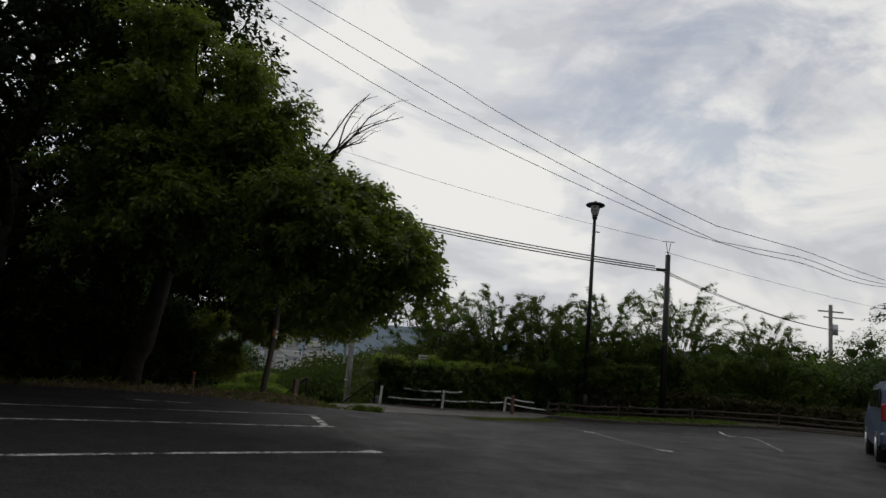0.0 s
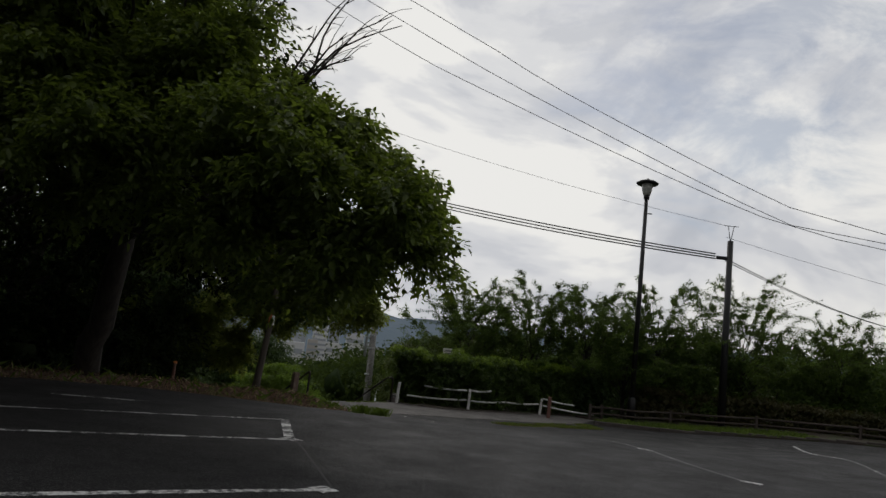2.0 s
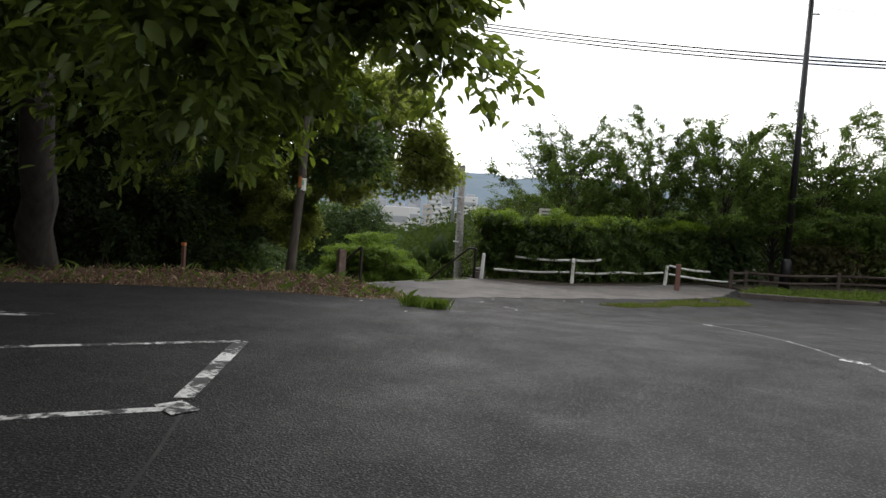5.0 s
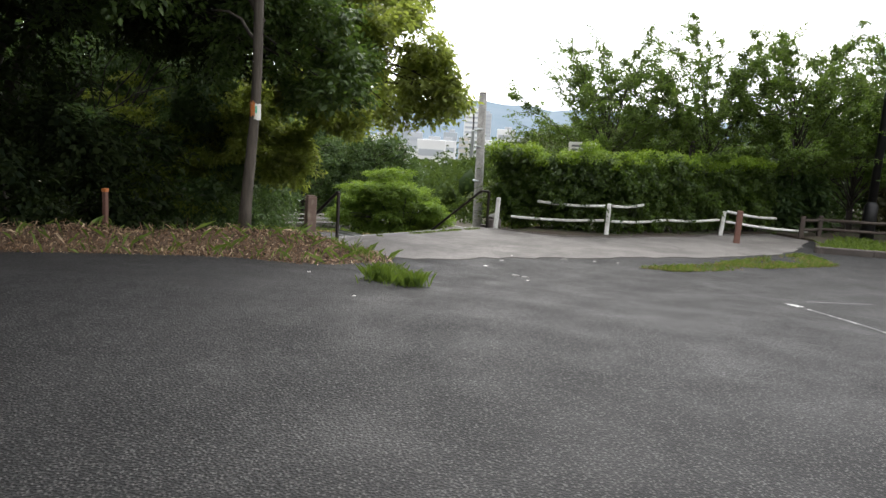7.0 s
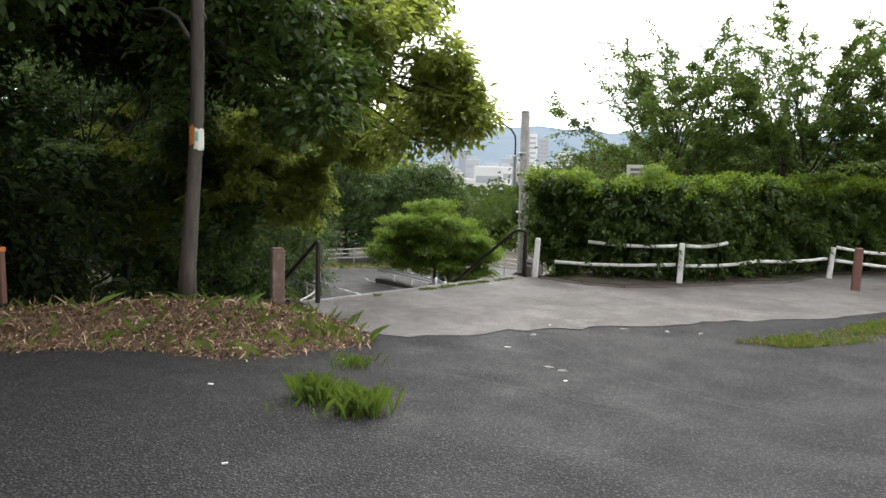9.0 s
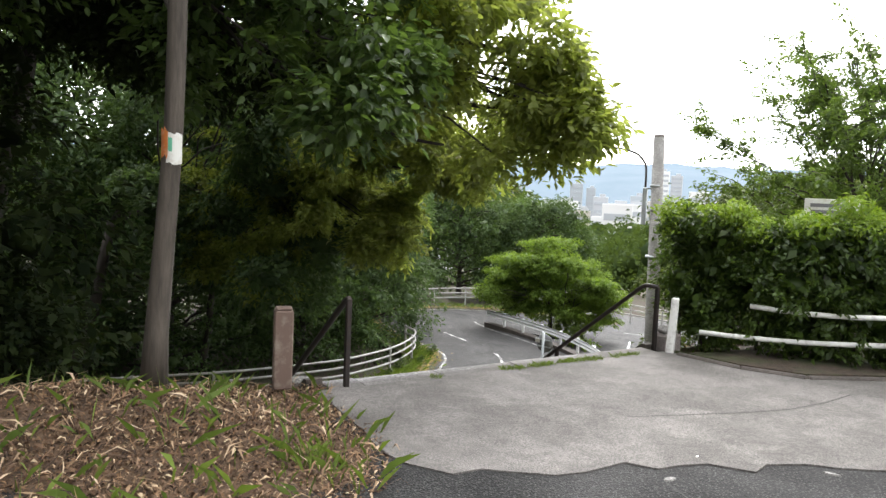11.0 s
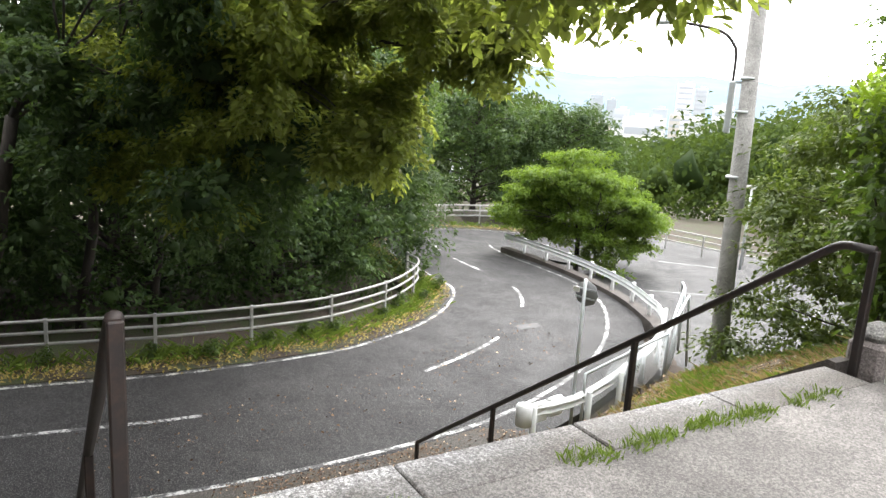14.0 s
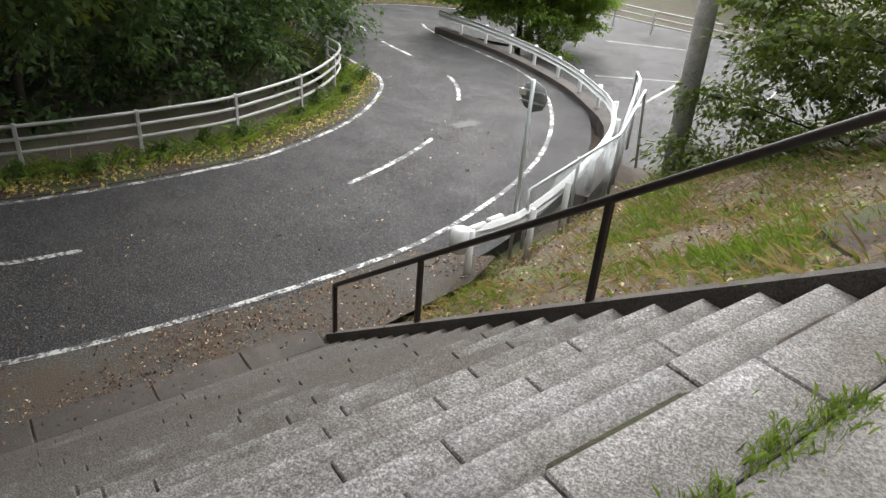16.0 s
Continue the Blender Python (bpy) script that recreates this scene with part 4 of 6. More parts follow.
white_fence = thing("wooden_fence", "low white-painted wooden fence with chipped rails before the hedge", "fence")
WP = [(-1.86, 27.22, 0.70, 0.04), (0.54, 27.66, 0.73, 0.01), (3.2, 30.05, 0.6, 0.05)]
for x, y, h, tilt in WP:
    part("post", post_bm(h, 0.10, 0.85, tilt), M_WHITE, white_fence).location = (x, y, TOP)
for (ax, ay, az), (bx, by, bz) in (((-1.55, 27.36, 0.14), (0.46, 27.70, 0.20)), ((-1.0, 27.46, 0.52), (0.46, 27.70, 0.52)), ((0.61, 27.74, 0.53), (1.28, 28.3, 0.57)), ((0.62, 27.74, 0.19), (1.8, 28.85, 0.22)), ((1.8, 28.9, 0.22), (3.12, 30.0, 0.24)), ((3.3, 30.12, 0.45), (4.6, 31.1, 0.30)), ((3.3, 30.1, 0.20), (5.4, 31.3, 0.02))):
    mid = [(ax + (bx - ax) * t, ay + (by - ay) * t, az + (bz - az) * t - 0.035 * math.sin(math.pi * t)) for t in np.linspace(0, 1, 6)]
    tube("rail", mid, 0.031, M_WHITE, white_fence, 7)
red_post = thing("wooden_post", "short faded red-brown wooden post on the concrete", "post", at=(3.38, 28.7, TOP))
part("post_body", post_bm(0.74, 0.13, 0.92), M_REDPOST, red_post)

FENCE = spline([(5.2, 31.0), (5.75, 31.6), (8.6, 32.3), (12, 32.4), (15.5, 31.4), (19, 29.4), (22, 26), (25, 20)], 2.1)
brown_fence = thing("rail_fence", "long low weathered rail fence along the car park edge", "fence")
for x, y in FENCE[:, :2]:
    part("post", post_bm(0.58, 0.11), M_WOODGREY, brown_fence).location = (x, y, lot_z(x, y))
for z in (0.24, 0.48):
    for (ax, ay), (bx, by) in zip(FENCE[:-1, :2], FENCE[1:, :2]):
        tube("rail", [(ax, ay, lot_z(ax, ay) + z), ((ax + bx) / 2, (ay + by) / 2, lot_z((ax + bx) / 2, (ay + by) / 2) + z - 0.02), (bx, by, lot_z(bx, by) + z)], 0.04, M_WOODGREY, brown_fence, 6)

# the verge behind the kerb, right of the apron
VERGE = [(4.9, 28.3), (8.5, 28.8), (13.5, 29.2), (18.5, 27.8), (24, 20), (32, 18), (34, 40), (8, 40), (0.5, 34), (-2.4, 29.4), (-2.25, 27.9), (-1.78, 27.2), (-1.0, 26.93), (-0.32, 26.93), (0.55, 27.55), (1.4, 28.32), (2.38, 29.1), (3.3, 30.65), (4.7, 31.6), (5.45, 30.6)]
verge_lot = tagged(new("planted_verge", bm_mesh("planted_verge", sheet_bm(VERGE, 1.0, lambda x, y: lot_z(x, y) + 0.05 - 0.5 * max(0.0, to_su(x, y)[1] + 0.4), 0.5), M_SOIL)), "earth and grass strip under the hedge and fence", "verge", "", "structure")
kerb = thing("kerb", "low concrete kerb along the car park edge", "kerb", "", "structure")
line = spline([(4.9, 28.3, 0), (8.5, 28.8, 0), (13.5, 29.2, 0), (18.5, 27.8, 0), (24, 20, 0)], 1.0)
for (ax, ay, _), (bx, by, _) in zip(line[:-1], line[1:]):
    ln = math.hypot(bx - ax, by - ay)
    part("kerb_stone", box_bm((0, 0, 0.02), (ln - 0.01, 0.14, 0.24), 0.015), M_KERB, kerb).matrix_basis = pose((ax + bx) / 2, (ay + by) / 2, lot_z(ax, ay), 0, 0, math.degrees(math.atan2(by - ay, bx - ax)))
edge = thing("hedge_edging", "low cracked concrete edging under the hedge", "kerb", "", "structure")
for (ax, ay), (bx, by) in (((-1.75, 27.15), (-1.0, 26.88)), ((0.58, 27.5), (1.43, 28.28)), ((1.43, 28.28), (2.4, 29.05)), ((2.4, 29.05), (3.3, 30.58)), ((-0.31, 26.88), (0.58, 27.5)), ((-1.0, 26.88), (-0.31, 26.88))):
    ln = math.hypot(bx - ax, by - ay)
    part("edging_stone", box_bm((0, 0, -0.02), (ln, 0.10, 0.12), 0.02), M_KERB, edge).matrix_basis = pose((ax + bx) / 2, (ay + by) / 2, TOP, 0, 0, math.degrees(math.atan2(by - ay, bx - ax)))


# ---- bollard and signed trunk on the mound ----
bollard = thing("stone_bollard", "square mottled reddish stone bollard with a chamfered top", "bollard", at=(-4.30, 22.88, 0.06), turn=48)
part("bollard_body", box_bm((0, 0, 0.22), (0.165, 0.145, 0.70), 0.012), M_POST, bollard)
part("bollard_top", box_bm((0, 0, 0.582), (0.145, 0.125, 0.03), 0.012), M_POST, bollard, "chipped chamfered stone top")
small_post = thing("wooden_post", "thin red-brown post with a yellow top on the mound", "post", at=(-7.05, 21.25, 0.15))
part("post_body", post_bm(0.48, 0.075), M_REDPOST, small_post)
part("yellow_cap", box_bm((0, 0, 0.46), (0.085, 0.085, 0.06), 0.01), M_ORANGE, small_post, "faded yellow band")
stub = thing("stone_block", "small pale stone block at the foot of the handrail", "stone", at=(-4.55, 23.42, -0.29), turn=30)
part("block_body", box_bm((0, 0, 0.07), (0.23, 0.16, 0.18), 0.03), M_POLE, stub)
cap_stone = thing("stone_block", "rounded weathered stone block at the head of the handrail", "stone", at=(-1.97, 27.55, -0.22), turn=62)
part("block_body", box_bm((0, 0, 0.12), (0.30, 0.24, 0.28), 0.03), M_SLAB, cap_stone)
part("block_cap", box_bm((0, 0, 0.30), (0.26, 0.21, 0.13), 0.055), M_POLE, cap_stone, "pale rounded stone cap")
trunk_post = thing("tree", "straight grey-brown trunk carrying a torn sign", "tree", at=(-5.15, 22.25, 0.1))
part("trunk", tubes_mesh("trunk", [([(-0.03, -0.02, -0.25), (-0.02, 0, 0.3), (0.04, 0.02, 1.1), (0.08, 0.04, 1.7), (0.10, 0.05, 2.1), (0.11, 0.06, 2.8), (0.10, 0.08, 4.2), (0.05, 0.1, 6.5), (0.1, 0.2, 8.5)], [0.125, 0.10, 0.088, 0.082, 0.080, 0.080, 0.076, 0.07, 0.05])], M_TRUNKGREY, 14), M_TRUNKGREY, trunk_post)
high = [(RNG.uniform(-4.2, 0.6), RNG.uniform(-2.6, 2.9), RNG.uniform(5.1, 8.6), RNG.uniform(0.7, 1.1)) for _ in range(44)]
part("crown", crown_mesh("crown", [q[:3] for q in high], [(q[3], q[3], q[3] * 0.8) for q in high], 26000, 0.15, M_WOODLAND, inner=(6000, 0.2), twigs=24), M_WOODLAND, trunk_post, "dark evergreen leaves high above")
part("branches", tubes_mesh("branches", [limb((0.10, 0.1, RNG.uniform(4.6, 7.4)), q[:3], 0.05, 0.012) for q in high[::2]], M_TRUNKGREY, 6), M_TRUNKGREY, trunk_post)
part("limb", tubes_mesh("limb", [limb((0.16, 0.09, 3.3), (-1.5, 0.6, 4.6), 0.06, 0.02), limb((0.16, 0.09, 2.9), (-0.9, 0.3, 3.5), 0.035, 0.012)], M_TRUNKGREY, 7), M_TRUNKGREY, trunk_post)
plate = thing("sign_plate", "torn white and orange paper sign wrapped round a trunk", "sign", at=(-5.055, 22.30, 2.0))


def wrapped(a0, a1, z0, z1, r, torn):
    """A thin sheet bent round an upright cylinder; torn: how ragged its ends are."""
    n = 9
    verts, faces = [], []
    for k in range(n):
        a = radians(a0 + (a1 - a0) * k / (n - 1))
        lo, hi = z0 + torn * RNG.random(), z1 - torn * RNG.random()
        for rr, z in ((r, lo), (r, hi), (r + 0.004, hi), (r + 0.004, lo)):
            verts.append((rr * math.cos(a), rr * math.sin(a), z))
    for k in range(n - 1):
        for j in range(4):
            faces.append((4 * k + j, 4 * k + 4 + j, 4 * k + 4 + (j + 1) % 4, 4 * k + (j + 1) % 4))
    faces += [(0, 1, 2, 3), tuple(4 * (n - 1) + j for j in (3, 2, 1, 0))]
    return verts, faces


part("sheet", mesh_of("sheet", *wrapped(-75, 12, -0.16, 0.12, 0.088, 0.03), M_SIGNWHITE), M_SIGNWHITE, plate)
part("print", mesh_of("print", *wrapped(-122, -66, -0.11, 0.16, 0.091, 0.04), M_ORANGE), M_ORANGE, plate, "faded orange printed field")
part("print", mesh_of("print", *wrapped(-64, -44, -0.05, 0.08, 0.094, 0.02), M_GREENPRINT), M_GREENPRINT, plate, "faded green printed field")

# sign behind the hedge
notice = thing("notice_board", "white notice board with faded dark writing behind the hedge", "sign", at=(-0.25, 29.35, -0.12), turn=8)
part("board", box_bm((0, 0, 1.83), (0.68, 0.03, 0.34), 0.006), M_SIGNWHITE, notice)
for k, (x, z, w) in enumerate(((-0.01, 1.91, 0.52), (-0.07, 1.82, 0.38), (0.07, 1.73, 0.34))):
    part("writing", box_bm((x, -0.018, z), (w, 0.004, 0.05), 0.001), M_TEXTGREY, notice)
for x in (-0.25, 0.25):
    part("post", box_bm((x, 0.03, 0.9), (0.05, 0.05, 1.9), 0.006), M_GALV, notice)

# ---- concrete pole with the small road lamp ----
pole = thing("concrete_pole", "round grey concrete pole with a curved lamp arm", "pole", at=(-4.27, 36.36, 0.2))
part("shaft", tubes_mesh("shaft", [([(0.22, 0.1, -5.4), (0.12, 0.05, -2), (0, 0, 3.2)], [0.185, 0.17, 0.14])], M_POLE, 16), M_POLE, pole)
part("cap", tubes_mesh("cap", [([(0, 0, 3.19), (0, 0, 3.26)], [0.14, 0.12])], M_SLAB, 16), M_SLAB, pole)
for z in (0.15, 1.35, 1.95):
    part("band", tubes_mesh("band", [([(0, 0, z), (0, 0, z + 0.05)], [0.155, 0.155])], M_GALV, 16), M_GALV, pole)
part("lamp_arm", tubes_mesh("lamp_arm", [(spline([(-0.27, 0, 1.4), (-0.27, 0, 2.3), (-0.34, 0.0, 2.58), (-0.62, 0, 2.82), (-1.35, 0.0, 2.98)], 0.08), 0.028)], M_BROWNRAIL, 8), M_BROWNRAIL, pole, "curved brown lamp arm")
part("lamp_head", box_bm((-1.55, 0, 2.98), (0.45, 0.14, 0.09), 0.03), M_GALV, pole)
part("ballast_box", box_bm((-0.26, 0, 1.45), (0.11, 0.12, 0.95), 0.02), M_GALV, pole, "grey steel ballast box")
part("bracket", box_bm((-0.18, 0, 1.9), (0.2, 0.04, 0.04)), M_GALV, pole)
part("bracket", box_bm((-0.18, 0, 1.1), (0.2, 0.04, 0.04)), M_GALV, pole)

# ---- thin lamp in the lower car park ----
low_lamp = thing("street_lamp", "thin grey lamp post in the lower car park", "street lamp", at=(-6.2, 55.1, LOW_Z))
part("shaft", tubes_mesh("shaft", [([(0, 0, 0), (0, 0, 3.6)], [0.06, 0.045])], M_GALV, 10), M_GALV, low_lamp)
part("lamp_head", tubes_mesh("lamp_head", [([(0, 0, 3.58), (0, 0, 3.72), (0, 0, 3.80)], [0.1, 0.26, 0.06])], M_GLASSY, 12), M_GLASSY, low_lamp, "pale round lamp head")

# ---- tall lamp post ----
lamp = thing("street_lamp", "tall black lamp post with a flat hat and glass cup", "street lamp", at=(7.0, 32.1, TOP))
LH = 9.18
part("base", tubes_mesh("base", [([(0, 0, 0), (0, 0, 0.9), (0, 0, 1.0)], [0.17, 0.16, 0.11])], M_BLACK, 14), M_BLACK, lamp)
part("shaft", tubes_mesh("shaft", [([(0, 0, 0.95), (0, 0, 5), (0, 0, LH)], [0.105, 0.095, 0.075])], M_BLACK, 14), M_BLACK, lamp)
part("collar", tubes_mesh("collar", [([(0, 0, LH - 0.05), (0, 0, LH + 0.12)], [0.11, 0.13])], M_BLACK, 14), M_BLACK, lamp)
part("glass_cup", tubes_mesh("glass_cup", [([(0, 0, LH + 0.12), (0, 0, LH + 0.35), (0, 0, LH + 0.6)], [0.14, 0.2, 0.24])], M_GLASSY, 16), M_GLASSY, lamp, "pale glass cup")
part("hat", tubes_mesh("hat", [([(0, 0, LH + 0.58), (0, 0, LH + 0.64), (0, 0, LH + 0.72), (0, 0, LH + 0.78), (0, 0, LH + 0.86)], [0.42, 0.46, 0.34, 0.1, 0.02])], M_BLACK, 20), M_BLACK, lamp)
part("clamp", box_bm((0.12, 0, LH - 0.65), (0.3, 0.05, 0.04)), M_BLACK, lamp)

# ---- utility poles and cables ----
upole = thing("utility_pole", "dark utility pole with a crossarm and wire fork", "utility pole", at=(10.8, 32.9, 0))
part("shaft", tubes_mesh("shaft", [([(0, 0, -1), (0, 0, 7.75)], [0.16, 0.12])], M_BLACK, 12), M_BLACK, upole)
part("crossarm", box_bm((-0.25, 0, 7.0), (0.6, 0.12, 0.14), 0.01), M_BLACK, upole)
part("fork", tubes_mesh("fork", [([(0, 0, 7.7), (-0.12, 0, 8.4)], 0.015), ([(0, 0, 7.7), (0.12, 0, 8.4)], 0.015), ([(-0.3, 0, 8.4), (0.3, 0, 8.4)], 0.015)], M_BLACK, 6), M_BLACK, upole)
fpole = thing("utility_pole", "far utility pole with a transformer and crossarms", "utility pole", at=(34, 60, 0))
part("shaft", tubes_mesh("shaft", [([(0, 0, 0), (0, 0, 9.9)], [0.2, 0.15])], M_POLE, 10), M_POLE, fpole)
part("transformer", tubes_mesh("transformer", [([(0.35, 0, 7.3), (0.35, 0, 8.2)], 0.28)], M_GALV, 12), M_GALV, fpole)
part("crossarm", box_bm((0, 0, 9.3), (2.2, 0.12, 0.12)), M_GALV, fpole)
part("crossarm", box_bm((0.7, 0, 8.8), (2.6, 0.1, 0.1)), M_GALV, fpole)


def cable(a, b, sag, radius, label):
    pts = [(a[0] + (b[0] - a[0]) * t, a[1] + (b[1] - a[1]) * t, a[2] + (b[2] - a[2]) * t - 4 * sag * t * (1 - t)) for t in np.linspace(0, 1, 25)]
    return tagged(new("cable", tubes_mesh("cable", [(pts, radius)], M_WIRE, 5)), label, "cable", "overhead cables")


# ---- guard rail round the bend ----
def line3(line, z):
    return np.column_stack([line[:, :2], np.full(len(line), z)])


def plan_run(line, gap):
    """Points on a line every gap metres, with the way along it in degrees."""
    d = np.concatenate([[0], np.cumsum(np.hypot(*np.diff(line[:, :2], axis=0).T))])
    out = []
    for q in np.arange(0.05, d[-1], gap):
        i = min(np.searchsorted(d, q), len(line) - 1)
        j = max(i - 1, 0)
        w = line[min(j + 1, len(line) - 1)] - line[j]
        t = (q - d[j]) / max(1e-6, d[i] - d[j]) if i != j else 0
        p = line[j] + (line[i] - line[j]) * t
        out.append((p, math.degrees(math.atan2(w[1], w[0]))))
    return out


guard = thing("guardrail", "white-painted steel guardrail round the road bend", "guardrail")
gl = line3(RAIL, 0)
prof = [(0.05, 0.36), (-0.02, 0.42), (0.05, 0.48), (-0.02, 0.54), (0.05, 0.60), (0.065, 0.60), (0.0, 0.54), (0.065, 0.48), (0.0, 0.42), (0.065, 0.36)]
rows = [offset_line(gl, d) + np.array([0, 0, ROAD_Z + 0.13 + z]) for d, z in prof]
n = len(gl)
bv = [tuple(p) for r in rows for p in r]
bf = [(k * n + i, k * n + i + 1, ((k + 1) % len(prof)) * n + i + 1, ((k + 1) % len(prof)) * n + i) for k in range(len(prof)) for i in range(n - 1)]
part("beam", mesh_of("beam", bv, bf, M_RAILWHITE), M_RAILWHITE, guard)
post_me = tubes_mesh("post", [([(0, 0, -0.3), (0, 0, 0.73)], [0.055, 0.055])], M_RAILWHITE, 10)
for p, a in plan_run(offset_line(gl, -0.06), 1.35):
    part("post", post_me, M_RAILWHITE, guard).location = (p[0], p[1], ROAD_Z)
part("end_cap", tubes_mesh("end_cap", [([(-6.42, 32.42, ROAD_Z + 0.40), (-6.42, 32.42, ROAD_Z + 0.75)], [0.14, 0.14])], M_RAILWHITE, 14), M_RAILWHITE, guard, "rounded white end terminal")
for k, (dx, dy) in enumerate(((0.14, 0.32), (0.26, 0.72))):
    part("splice_plate", box_bm((-6.42 + dx, 32.42 + dy, ROAD_Z + 0.56), (0.11, 0.34, 0.36), 0.03, Matrix.Rotation(-0.38, 4, "Z")), M_RAILWHITE, guard)
outer, inner = offset_line(gl, -0.2), offset_line(gl, 0.16)
outer[:, 2] = inner[:, 2] = ROAD_Z + 0.14
v, f = ribbon(inner[7:], outer[7:], 1.4)
curb = tagged(new("retaining_curb", mesh_of("retaining_curb", v, f, M_KERB)), "weathered concrete retaining curb under the guardrail", "curb", "", "structure")

# fence with three tubes on the far side of the road
tube_fence = thing("tube_fence", "weathered grey three-rail tube fence along the road", "fence")
fl = offset_line(CENTRE, 3.17)
fl = fl[: int(np.argmin(np.hypot(fl[:, 0] + 14.3, fl[:, 1] - 41.6)))]
for z in (0.42, 0.66, 0.90):
    p = fl.copy()
    p[:, 2] += z
    part("rail", tubes_mesh("rail", [(p, 0.033)], M_FENCEGREY, 8), M_FENCEGREY, tube_fence)
fpost = bm_mesh("post", box_bm((0, 0, 0.42), (0.07, 0.07, 1.06), 0.008), M_FENCEGREY)
for p, a in plan_run(fl, 2.0):
    part("post", fpost, M_FENCEGREY, tube_fence).matrix_basis = pose(p[0], p[1], p[2], 0, 0, a)


def far_fence(label, points, z):
    t = thing("tube_fence", label, "fence")
    ln = spline(points, 1.0)
    for h in (0.45, 0.72, 1.0):
        part("rail", tubes_mesh("rail", [(line3(ln, z + h), 0.04)], M_FENCEGREY, 6), M_FENCEGREY, t)
    for p, a in plan_run(ln, 2.0):
        part("post", fpost, M_FENCEGREY, t).matrix_basis = pose(p[0], p[1], z, 0, 0, a)
    return t


far_fence("pale three-rail fence beyond the hairpin bend", [(-23, 48), (-21.5, 52), (-19.5, 55), (-16, 57.5), (-12, 58.2)], LOW_Z + 0.2)
far_fence("pale three-rail fence along the lower car park", [(-12, 58.2), (-7, 56.5), (-2, 55.6), (6, 54.5), (18, 53)], LOW_Z)

# wire mesh panel, sign seen from behind
mesh_fence = thing("mesh_fence", "galvanised wire mesh fence panel by the guardrail", "fence")
MA, MB = (-5.85, 33.7), (-5.25, 37.2)
fr = [(*MA, -4.2), (*MA, -3.15), (*MB, -3.15), (-5.15, 38.4, -2.55), (-5.0, 38.4, -4.2)]
part("frame", tubes_mesh("frame", [(fr, 0.03)], M_GALV, 8), M_GALV, mesh_fence)
runs = []
for k in range(46):
    t = k / 45
    for sgn in (0.3, -0.3):
        a, b = clamp(t), clamp(t + sgn)
        runs.append(([(MA[0] + (MB[0] - MA[0]) * a, MA[1] + (MB[1] - MA[1]) * a, -4.15), (MA[0] + (MB[0] - MA[0]) * b, MA[1] + (MB[1] - MA[1]) * b, -4.15 + 1.0 * abs(b - a) / 0.3)], 0.004))
part("wire_mesh", tubes_mesh("wire_mesh", runs, M_GALV, 3), M_GALV, mesh_fence)
for x, y in ((-5.55, 35.4), MB):
    part("post", tubes_mesh("post", [([(x, y, -4.4), (x, y, -3.1)], 0.032)], M_GALV, 8), M_GALV, mesh_fence)
end = [(-5.2, 37.2, -4.2), (-5.25, 37.2, -3.15), (-5.45, 39.4, -2.6), (-5.75, 40.6, -2.75), (-5.7, 40.6, -4.2)]
part("end_frame", tubes_mesh("end_frame", [(end, 0.03), ([(-5.45, 39.4, -2.6), (-5.42, 39.4, -4.2)], 0.03)], M_GALV, 8), M_GALV, mesh_fence)
runs = []
for k in range(40):
    y0 = 37.2 + 3.4 * k / 39
    for sgn in (1, -1):
        y1 = clamp(y0 + sgn * 1.0, 37.2, 40.6)
        xx = lambda y: -5.22 - 0.5 * ((y - 37.2) / 3.4) ** 1.5
        runs.append(([(xx(y0), y0, -4.15), (xx(y1), y1, -4.15 + 1.2 * abs(y1 - y0))], 0.004))
part("wire_mesh", tubes_mesh("wire_mesh", runs, M_GALV, 3), M_GALV, mesh_fence)
sign = thing("road_sign", "small eight-sided road sign seen from behind on a thin pole", "sign", at=(-6.0, 33.6, ROAD_Z))
part("pole", tubes_mesh("pole", [([(0, 0, -0.3), (0, 0, 2.78)], 0.032)], M_GALV, 10), M_GALV, sign)
part("plate", tubes_mesh("plate", [([(0.02, 0.045, 2.52), (0.025, 0.065, 2.52)], [0.23, 0.23])], M_SIGNBACK, 8), M_SIGNBACK, sign, "dull grey back of the sign")
for z in (2.60, 2.44):
    part("bracket", box_bm((0.0, 0.035, z), (0.4, 0.02, 0.03), 0.004, Matrix.Rotation(-0.2, 4, "Z")), M_GALV, sign)
part("sticker", box_bm((-0.16, 0.036, 2.57), (0.12, 0.01, 0.09), 0.002, Matrix.Rotation(-0.2, 4, "Z")), M_SIGNWHITE, sign, "small white sticker")

# ---- car ----
car = thing("car", "blue-grey compact minivan parked on the asphalt", "car", at=(10.3, 15.0, lot_z(10.4, 15.5)), turn=62)
body = bmesh.new()
prof = [(-1.95, 0.28), (-2.0, 0.55), (-1.97, 0.95), (-1.84, 1.45), (-1.70, 1.60), (0.3, 1.63), (0.75, 1.5), (1.25, 1.02), (1.9, 0.88), (2.02, 0.6), (1.98, 0.28)]
ff = body.faces.new([body.verts.new((x, -0.8, z)) for x, z in prof])
for vert in (g for g in bmesh.ops.extrude_face_region(body, geom=[ff])["geom"] if isinstance(g, bmesh.types.BMVert)):
    vert.co.y = 0.8
for vert in body.verts:
    vert.co.y *= 1 - 0.16 * clamp((vert.co.z - 0.95) / 0.7)
bmesh.ops.bevel(body, geom=body.edges[:], offset=0.06, segments=2, affect="EDGES")
part("body", body, M_CARPAINT, car)
part("rear_window", box_bm((-1.915, 0, 1.22), (0.05, 1.2, 0.42), 0.02, Matrix.Rotation(0.26, 4, "Y")), M_CARGLASS, car)
